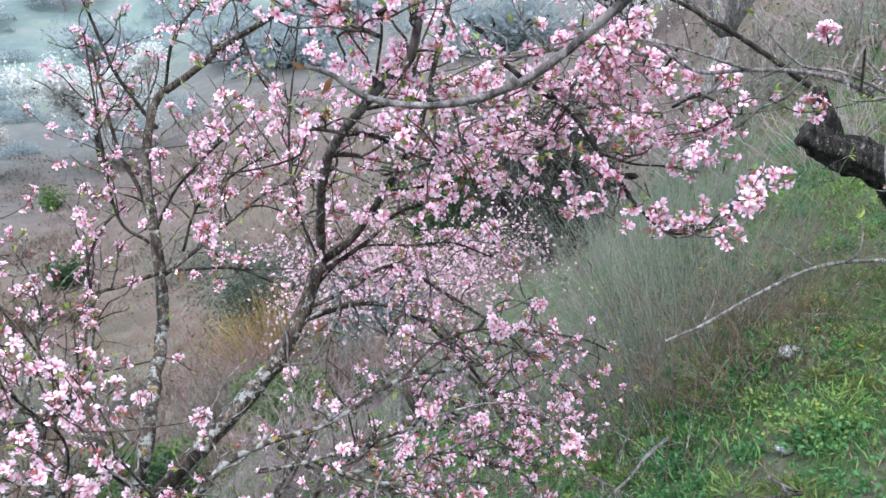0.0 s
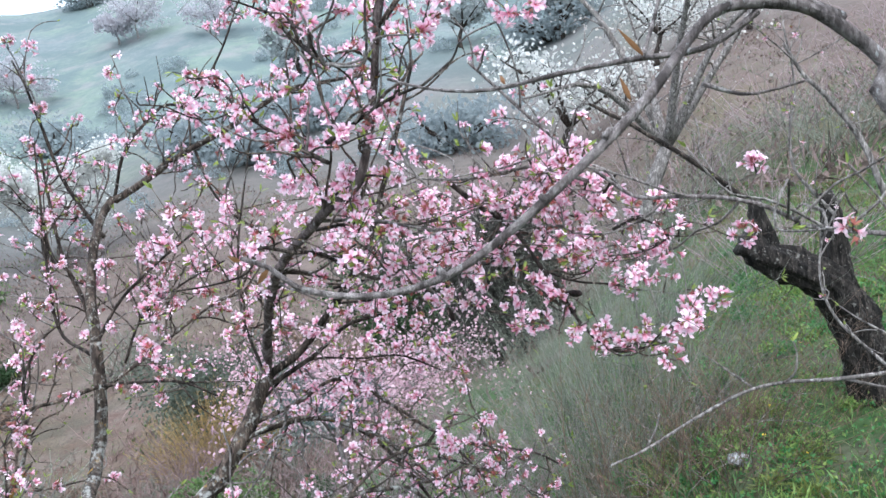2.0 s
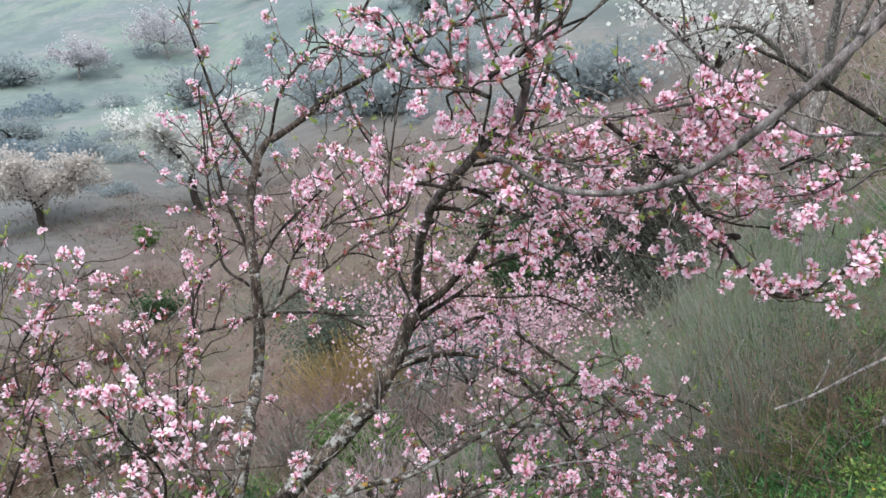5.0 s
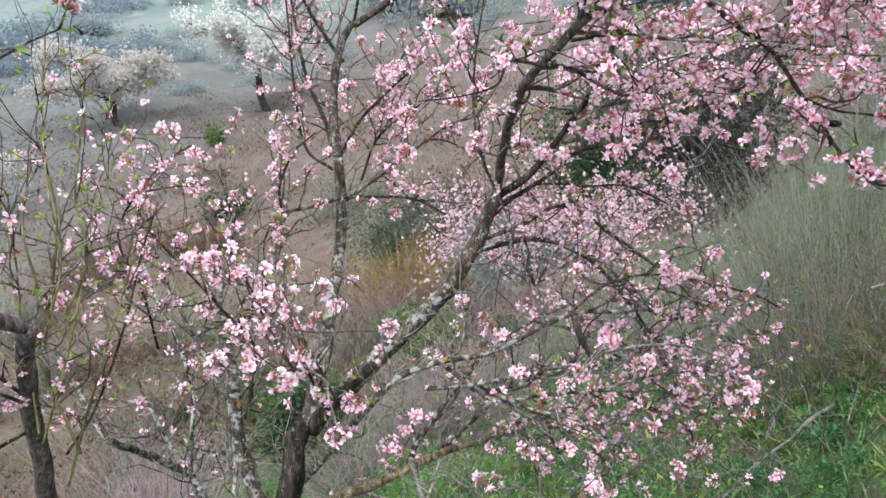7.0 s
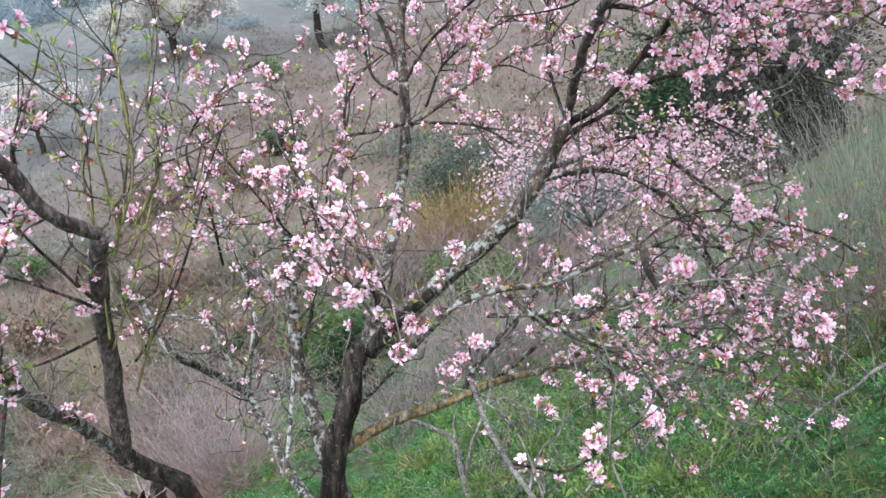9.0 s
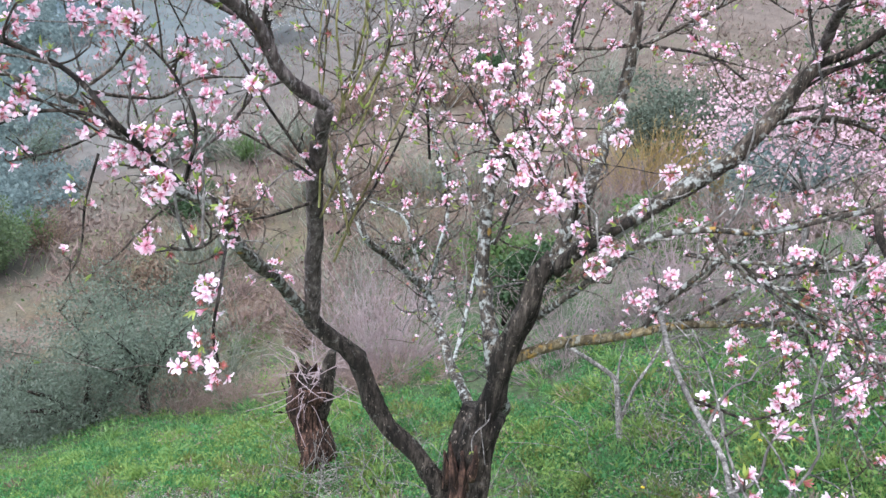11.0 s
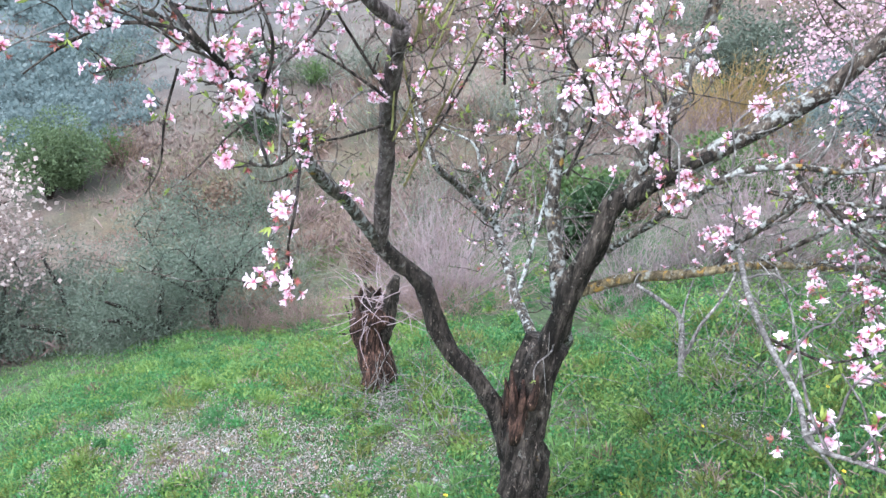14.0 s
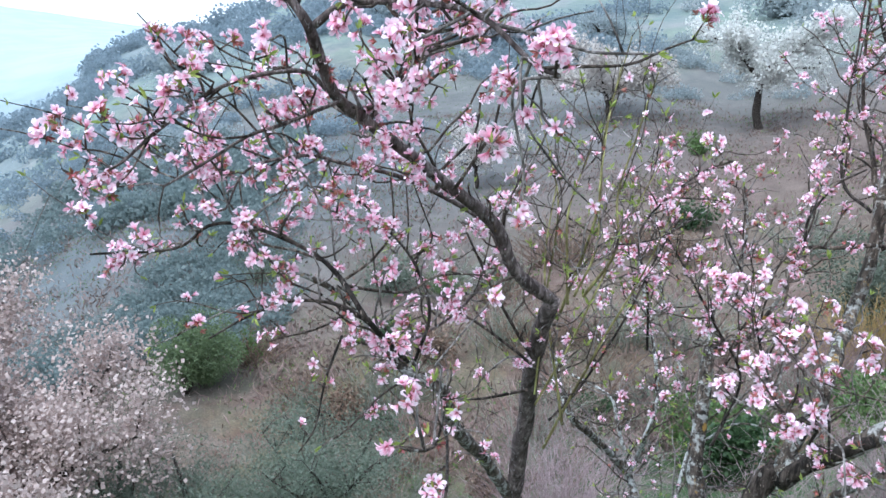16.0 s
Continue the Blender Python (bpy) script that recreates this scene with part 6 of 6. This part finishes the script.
# ---- stump, sapling, dead wood ----
def broken_stump(x, y, r, height, seed):
    """A thick gnarled stump with a jagged split top and a bare reddish face."""
    rng = random.Random(seed)
    foot = on_ground(x, y, 0.06)
    ob = thing("tree_stump", foot, "gnarled reddish-brown broken tree stump in the grass", "stump")
    bm = bmesh.new()
    line = [foot + Vector((0.05 * math.sin(k * 0.5), 0, height * k / 12)) for k in range(13)]
    rad = [r * (1.25 - 0.35 * min(1, k / 4) + 0.18 * max(0, k - 7) / 5) for k in range(13)]
    tube(bm, line, rad, 26, 0.3, 9, 0.25)
    bm.verts.ensure_lookup_table()
    for v in bm.verts:
        if v.co.z > foot.z + height * 0.93:
            v.co.z += rng.uniform(-0.05, 0.04)
    trunk = part("trunk", bm, WOOD, ob)
    for k in range(9):
        a = rng.uniform(0, 6.28)
        s = line[-2] + Vector((r * 0.7 * math.cos(a), r * 0.7 * math.sin(a), 0))
        e = s + Vector((rng.gauss(0, 0.04), rng.gauss(0, 0.04), rng.uniform(0.05, 0.14)))
        bm = bmesh.new()
        tw, tr = spline([s, s.lerp(e, 0.5), e], (0.022, 0.004), 0.02)
        tube(bm, tw, tr, 6, 0.3, 40)
        part("splinter", bm, BARK, trunk)
    tall = line[-1] + Vector((r * 0.75, 0.02, 0))
    bm = bmesh.new()
    tw, tr = spline([line[-5] + Vector((r * 0.7, 0.02, 0)), tall, tall + Vector((0.02, 0, 0.15)), tall + Vector((0.035, 0, 0.21))], (0.05, 0.022), 0.02)
    tube(bm, tw, tr, 12, 0.4, 25, 0.3)
    part("broken_limb", bm, BARK, ob, "dark broken limb stub")
    bm = bmesh.new()
    for _ in range(48):
        a, w = rng.uniform(0, 6.28), rng.uniform(0.2, 1.2) * r
        s = line[-1] + Vector((w * math.cos(a), w * math.sin(a), rng.uniform(-0.12, 0.06)))
        d = Vector((rng.gauss(-0.2, 1), rng.gauss(0, 0.8), rng.gauss(0.1, 0.5))).normalized()
        pts = [s]
        for k in range(4):
            d = (d + Vector((rng.gauss(0, 0.35), rng.gauss(0, 0.35), rng.gauss(-0.15, 0.3)))).normalized()
            pts.append(pts[-1] + d * rng.uniform(0.03, 0.11))
        tw, tr = spline(pts, (0.0032, 0.0012), 0.02)
        tube(bm, tw, tr, 4)
    tagged(part("twigs", bm, LILAC, ob, "curling dead grey twigs"), kind="stuff")
    return ob


broken_stump(-2.5, 2.95, 0.108, 0.64, 3)


def twig_heap(x, y, width, count, seed, material, length=0.35, name="twig_heap", label="heap of thin pale dead twigs in the grass", rise=0.22):
    rng = random.Random(seed)
    ob = thing(name, on_ground(x, y), label, "dead wood")
    bm = bmesh.new()
    for _ in range(count):
        sx, sy = x + rng.gauss(0, width / 3), y + rng.gauss(0, width / 3)
        s = on_ground(sx, sy) + Vector((0, 0, rng.uniform(0, 0.08)))
        d = Vector((rng.gauss(0, 1), rng.gauss(0, 1), rng.uniform(0, rise * 3))).normalized() * length * rng.uniform(0.4, 1)
        m = s + d * 0.5 + Vector((rng.gauss(0, 0.03), rng.gauss(0, 0.03), rng.uniform(0, 0.05)))
        tw, tr = spline([s, m, s + d], (0.0028, 0.001), 0.05)
        tube(bm, tw, tr, 4)
    tagged(part("twigs", bm, material, ob), kind="stuff")


twig_heap(-2.1, 2.75, 0.6, 90, 21, GREY)
twig_heap(-1.35, 2.5, 0.7, 70, 22, GREY)
twig_heap(-0.5, 2.9, 0.9, 60, 23, GREY, 0.22)
for k in range(9):
    twig_heap(-0.7 + 0.25 * k, 3.2 + 0.35 * ((k * 7) % 5), 0.7, 60, 60 + k, GREY, 0.45, label="tangle of thin pale dead twigs standing in the grass", rise=0.5)
twig_heap(-2.5, 2.9, 0.35, 60, 24, GREY, 0.4, rise=0.5)


# ---- grass, herbs and litter ----
def field(name, label, shape, material, count, size, area, seed, keep, tilt=0.5, lift=0.0, category="grass"):
    """Small plants or flakes strewn over a stretch of the slope, thinned by a patchy pattern."""
    nrng = np.random.RandomState(seed)
    x0, x1, y0, y1 = area
    pts = []
    while len(pts) < count:
        x, y = nrng.uniform(x0, x1), nrng.uniform(y0, y1)
        k = keep(x, y)
        if k > 0 and nrng.rand() < k:
            pts.append((x, y, surface(x, y) + lift))
    pts = np.array(pts)
    n = nrng.normal(size=(count, 3)) * tilt + np.array((0, 0, 1.0))
    me = scatter(name, shape, pts, n, size * nrng.uniform(0.5, 1.3, count), nrng)
    return tagged(link_mesh(name, me, material), label, category, kind="stuff")


def surface(x, y):
    r = math.hypot(x, y)
    z = ground_height(x, y) + 0.05 * noise.noise(Vector((x * 1.3, y * 1.3, 0))) * min(1, r / 3)
    z += 0.022 * noise.noise(Vector((x * 5, y * 5, 3))) + min(r, 22) * 0.014 * noise.noise(Vector((x * 0.22, y * 0.22, 7)))
    return z + min(r, 100) * 0.008 * noise.noise(Vector((x * 0.05, y * 0.05, 2))) * min(1, r / 20)


def patch(x, y, s=1.4, shift=0.0):
    return noise.noise(Vector((x * s, y * s, 11))) + shift


def litter_spot(x, y):
    """Where petals, straw and small stones lie between the herbs."""
    d = math.hypot((x + 2.6) / 1.75, (y - 2.1) / 0.66) - 0.75 * noise.noise(Vector((x * 3, y * 3, 4)))
    e = math.hypot((x + 0.5) / 0.5, (y - 2.7) / 0.25)
    return min(1.0, max(0.0, 1.7 * (1 - d), 0.8 - e))


def sector(x, y):
    """Thinner cover on the slope behind the path."""
    return 1.0 if y > 0.5 else max(0.12, 1.0 - (0.5 - y) * 0.9)


def foot_of_slope(x, y, r):
    """Where the green ends and the dry stalks at the foot of the bank begin."""
    az = math.degrees(math.atan2(x, y))
    if az < -70 or az > 2:
        return 1.0
    edge = np.interp(az, (-62, -52, -41, -29, -18, -6, 2), (7.9, 7.4, 5.75, 4.7, 4.5, 4.6, 7.5)) + 0.25 * noise.noise(Vector((x * 2, y * 2, 5)))
    return min(1.0, max(0.04, (edge - r) / 0.3))


def near_grass(x, y):
    r = math.hypot(x, y)
    if r < 0.6 or r > 9:
        return 0
    k = min(1, max(0.3, 0.55 + 1.1 * patch(x, y, 1.6))) * (1.0 if x < 0.6 else 0.5)
    return k * (1 - min(0.9, 1.5 * litter_spot(x, y))) * min(1, 3.2 / r) * min(1, (9 - r) / 3) * sector(x, y) * foot_of_slope(x, y, r)


def near_clover(x, y):
    r = math.hypot(x, y)
    if r < 0.8 or r > 8:
        return 0
    k = min(1, max(0.25, 0.5 + 1.4 * patch(x + 9, y, 1.1))) * (1.0 if x < 0.5 else 0.22)
    return k * (1 - min(0.9, 1.6 * litter_spot(x, y))) * min(1, 2.6 / r) * min(1, (8 - r) / 3) * sector(x, y) * foot_of_slope(x, y, r)


HERBS = (-8.0, 6.0, -4.0, 8.5)
field("grass", "fresh green grass on the slope", BLADE, GRASS, 60000, 0.07, HERBS, 1, near_grass, 0.55)
field("grass", "low clover and broad-leaved herbs", FLAT, CLOVER, 150000, 0.019, HERBS, 2, near_clover, 0.9, 0.02, "herbs")
field("grass", "taller broad-leaved herbs in the grass", FLAT, HERB, 42000, 0.019, HERBS, 3, near_clover, 0.8, 0.05, "herbs")
TUFTS = np.random.RandomState(31)
MOUNDS = [(TUFTS.uniform(-5.5, 3.5), TUFTS.uniform(0.4, 6.0), TUFTS.uniform(0.05, 0.16)) for _ in range(1100)]


def herb_tufts(name, label, material, mounds, leaf, each, seed, shape=BROAD):
    """Domed tufts of leaves standing out of the grass."""
    nrng = np.random.RandomState(seed)
    pts, nor = [], []
    for x, y, r in mounds:
        if litter_spot(x, y) > 0.25 and nrng.rand() < 0.55:
            continue
        z = surface(x, y)
        d = nrng.normal(size=(each, 3))
        d[:, 2] = abs(d[:, 2])
        d /= np.linalg.norm(d, axis=1, keepdims=True)
        pts.append(np.array((x, y, z)) + d * r * np.array((1, 1, 0.7)) * nrng.uniform(0.3, 1, (each, 1)))
        nor.append(d + nrng.normal(size=(each, 3)) * 0.6)
    pts, nor = np.concatenate(pts), np.concatenate(nor)
    me = scatter(name, shape, pts, nor, leaf * nrng.uniform(0.6, 1.3, len(pts)), nrng)
    tagged(link_mesh(name, me, material), label, "herbs", kind="stuff")


herb_tufts("herb_tufts", "dark green leafy herb tufts", DARKHERB, MOUNDS[:420], 0.018, 230, 41)
herb_tufts("herb_tufts", "light green leafy herb tufts", HERB, MOUNDS[420:720], 0.017, 220, 42)
herb_tufts("herb_tufts", "blue-green clover tufts", CLOVER, MOUNDS[720:900], 0.017, 220, 44, FLAT)
TALL = [(TUFTS.uniform(-1.5, 1.2), TUFTS.uniform(0.9, 2.1), TUFTS.uniform(0.09, 0.17)) for _ in range(260)]
herb_tufts("herb_tufts", "tall dark green leafy herbs below the path", DARKHERB, TALL[:170], 0.017, 260, 46, LANCE)
herb_tufts("herb_tufts", "tall blue-green feathery herbs below the path", CLOVER, TALL[170:], 0.02, 220, 47, LANCE)
LOOSE = [(TUFTS.uniform(-4.2, 1.6), TUFTS.uniform(1.2, 4.0), TUFTS.uniform(0.05, 0.12)) for _ in range(330)]
herb_tufts("grass_tufts", "olive-green tufts of grass between the herbs", OLIVEGRASS, LOOSE[:190], 0.055, 130, 48, BLADE)
herb_tufts("dry_tufts", "tufts of dry brownish grass between the herbs", PINKSTRAW, LOOSE[190:260], 0.045, 70, 49, BLADE)
herb_tufts("grass_tufts", "upright tufts of bright green grass", HERB, LOOSE[260:], 0.06, 130, 50, BLADE)
herb_tufts("dry_tufts", "withered brown herb tufts", SCRUB, MOUNDS[900:970], 0.05, 80, 45, BLADE)
herb_tufts("grass_tufts", "tufts of longer grass", GRASS, MOUNDS[970:], 0.065, 150, 43, BLADE)
field("dry_grass", "thin dry straw between the green herbs", BLADE, STRAW, 6000, 0.045, HERBS, 4, lambda x, y: near_grass(x, y) * 0.6 + litter_spot(x, y), 0.9, 0.0)
def right_bank(x, y):
    r = math.hypot(x, y)
    return max(0, min(1, (x - 0.35) * 1.3)) * min(1, max(0.1, 0.5 + 1.2 * patch(x, y, 2.2))) if 1.2 < r < 9 else 0


field("dry_grass", "brownish dry grass mixed into the green on the upper slope", BLADE, SCRUB, 30000, 0.06, (0.3, 6.0, 0.3, 8.5), 14, right_bank, 0.7)
field("dry_grass", "olive yellow-green grass on the upper slope", BLADE, OLIVEGRASS, 50000, 0.045, (0.3, 6.0, 0.3, 8.5), 15, right_bank, 0.7)
field("litter", "fallen petals and pale straw on bare soil", PUFF, PALE, 30000, 0.008, (-5.0, 0.4, 0.9, 3.6), 5, lambda x, y: litter_spot(x, y) ** 0.7, 1.5, 0.006, "litter")
field("litter", "brown leaf litter on bare soil", PUFF, SCRUB, 3000, 0.016, (-3.8, 0.4, 0.9, 3.6), 6, lambda x, y: litter_spot(x, y) ** 0.5, 1.5, 0.006, "litter")


def bank(x, y):
    r = math.hypot(x, y)
    if r < 8 or r > 46:
        return 0
    return min(1, max(0.05, 0.35 + patch(x, y, 0.35))) * min(1, 12 / r) * (1.0 if x < 1.5 else 0.35)


BANK = (-40, 16, 3, 46)
field("scrub", "dry mauve-brown scrub on the bank", BLADE, MAUVE, 60000, 0.2, BANK, 7, bank, 0.8, 0.02, "scrub")
field("dry_grass", "tufts of dry grass on the bank", BLADE, DRYTWIG, 14000, 0.28, BANK, 8, bank, 0.6, 0.0, "scrub")
field("scrub", "low green plants on the bank", BROAD, BUSH, 14000, 0.06, BANK, 9, lambda x, y: bank(x + 30, y) * (1 if math.hypot(x, y) > 9 else 0), 0.8, 0.02, "scrub")


def bank_patch(x, y, where):
    """Loose patches on the bank, in other places for each kind of plant."""
    return bank(x, y) * (1.0 if patch(x + where, y - where, 0.4) > 0.05 else 0.08)


def far_woods(name, label, material, count, azimuths, reach, seed, dome=1.0):
    """Woodland far up the hillside, its haze held in the leaf colour: many uneven domes of foliage, thick in some
    places and open in others.
    """
    nrng = np.random.RandomState(seed)
    pts, size = [], []
    while len(pts) < count:
        a, r = radians(nrng.uniform(*azimuths)), nrng.uniform(*reach)
        x, y = r * math.sin(a), r * math.cos(a)
        if nrng.rand() > 0.15 + 2.2 * patch(x, y, 0.07):
            continue
        s = dome * r * nrng.uniform(0.008, 0.024)
        d = nrng.normal(size=(220, 3))
        d[:, 2] = abs(d[:, 2]) * 0.8
        d /= np.linalg.norm(d, axis=1, keepdims=True)
        pts.append(np.array((x, y, surface(x, y))) + d * s * nrng.uniform(0.5, 1.0, (220, 1)))
        size.append(nrng.uniform(0.10, 0.20, 220) * s)
    pts, size = np.concatenate(pts), np.concatenate(size)
    me = scatter(name, PUFF, pts, nrng.normal(size=pts.shape) + np.array((0, 0, 0.5)), size, nrng)
    tagged(link_mesh(name, me, material), label, "woods", kind="stuff")


# No mist is modelled: the haze over these woods is leaf colour.
far_woods("far_woods", "woodland across the valley in blue-grey haze colours", HAZED_WOODLAND, 420, (-74, -52), (34, 150), 10)
far_woods("far_woods", "woodland low on the hillside in blue-grey haze colours", HAZED_WOODLAND, 330, (-54, -30), (40, 95), 14)
far_woods("far_woods", "woodland on the farthest slopes in blue-grey haze colours", HAZED_WOODLAND, 160, (-84, -56), (120, 330), 13)
far_woods("far_woods", "thickets down the valley in grey-green haze colours", HAZED_THICKET, 260, (-78, -54), (19, 48), 12, 1.2)
far_woods("far_woods", "wooded gully below the far bank in grey-green haze colours", HAZED_THICKET, 240, (-76, -58), (18, 34), 15, 1.4)
far_woods("far_woods", "scrub and small trees on the hillside in blue-green haze colours", HAZED_LEAF, 260, (-38, 16), (46, 100), 11, 0.8)
field("scrub", "coarse dry brown plants on the bank", PUFF, MAUVE, 26000, 0.08, BANK, 16, lambda x, y: bank_patch(x, y, 17), 0.8, 0.03, "scrub")
field("scrub", "dark green plants on the bank", PUFF, BUSH, 9000, 0.07, BANK, 17, lambda x, y: bank_patch(x, y, 41), 0.8, 0.03, "scrub")
field("scrub", "yellow-green young grass on the bank", BLADE, HERB, 12000, 0.13, BANK, 18, lambda x, y: bank_patch(x, y, 73), 0.6, 0.0, "scrub")


# ---- wild flowers and stones ----
def yellow_flower(x, y, size, high):
    foot = Vector((x, y, surface(x, y)))
    ob = thing("yellow_flower", foot, "small bright yellow wild flower in the grass", "flower", "yellow wild flowers")
    bm = bmesh.new()
    top = foot + Vector((0.006, 0.004, high))
    tw, tr = spline([foot, foot.lerp(top, 0.5), top], (0.0012, 0.0008), 0.02)
    tube(bm, tw, tr, 4)
    part("stalk", bm, GRASS, ob)
    bm = bmesh.new()
    for k in range(9):
        a = 2 * math.pi * k / 9
        q = [top + Vector((r * math.cos(a + w), r * math.sin(a + w), z)) * 1.0 for r, w, z in ((0.15 * size, 0, 0.002), (0.4 * size, 0.28, 0.004), (0.52 * size, 0, 0.003), (0.4 * size, -0.28, 0.004))]
        bm.faces.new([bm.verts.new(p) for p in q])
    head = part("flower_head", bm, YELLOW, ob)
    bm = bmesh.new()
    bmesh.ops.create_uvsphere(bm, u_segments=8, v_segments=5, radius=0.2 * size, matrix=Matrix.Translation(top) @ Matrix.Diagonal((1, 1, 0.5, 1)))
    part("flower_disc", bm, AMBER, head, "deeper golden centre")


def stone(x, y, size, seed):
    rng = random.Random(seed)
    foot = Vector((x, y, surface(x, y)))
    bm = bmesh.new()
    bmesh.ops.create_icosphere(bm, subdivisions=2, radius=size)
    for v in bm.verts:
        v.co *= 1 + 0.35 * noise.noise(v.co * (2.5 / size) + Vector((seed, 0, 0)))
        v.co.z *= 0.6
    bmesh.ops.transform(bm, matrix=Matrix.Translation(foot + Vector((0, 0, size * 0.2))), verts=bm.verts)
    ob = link_mesh("field_stone", bm, STONE)
    tagged(ob, "pale grey field stone lying in the grass", "stone", "field stones")


SPOTS = random.Random(77)
for x, y in ((-0.34, 1.97), (-0.86, 2.15), (-0.42, 2.02), (-0.47, 1.99), (-1.0, 1.62), (-1.35, 1.95), (-0.62, 2.5), (-0.15, 2.4), (1.38, 3.1), (1.2, 2.7), (1.5, 3.3), (0.1, 2.3), (0.35, 2.5), (-0.3, 3.0)):
    yellow_flower(x, y, SPOTS.uniform(0.014, 0.022), SPOTS.uniform(0.05, 0.1))
for k in range(22):
    yellow_flower(SPOTS.uniform(-0.8, 2.2), SPOTS.uniform(2.0, 4.6), SPOTS.uniform(0.010, 0.018), SPOTS.uniform(0.04, 0.09))
stone(1.3, 3.15, 0.05, 1)
stone(-1.12, 2.2, 0.05, 2)
stone(1.05, 2.6, 0.03, 3)
for k in range(26):
    stone(-1.95 + SPOTS.gauss(0, 0.45), 2.0 + SPOTS.gauss(0, 0.28), SPOTS.uniform(0.008, 0.02), 10 + k)
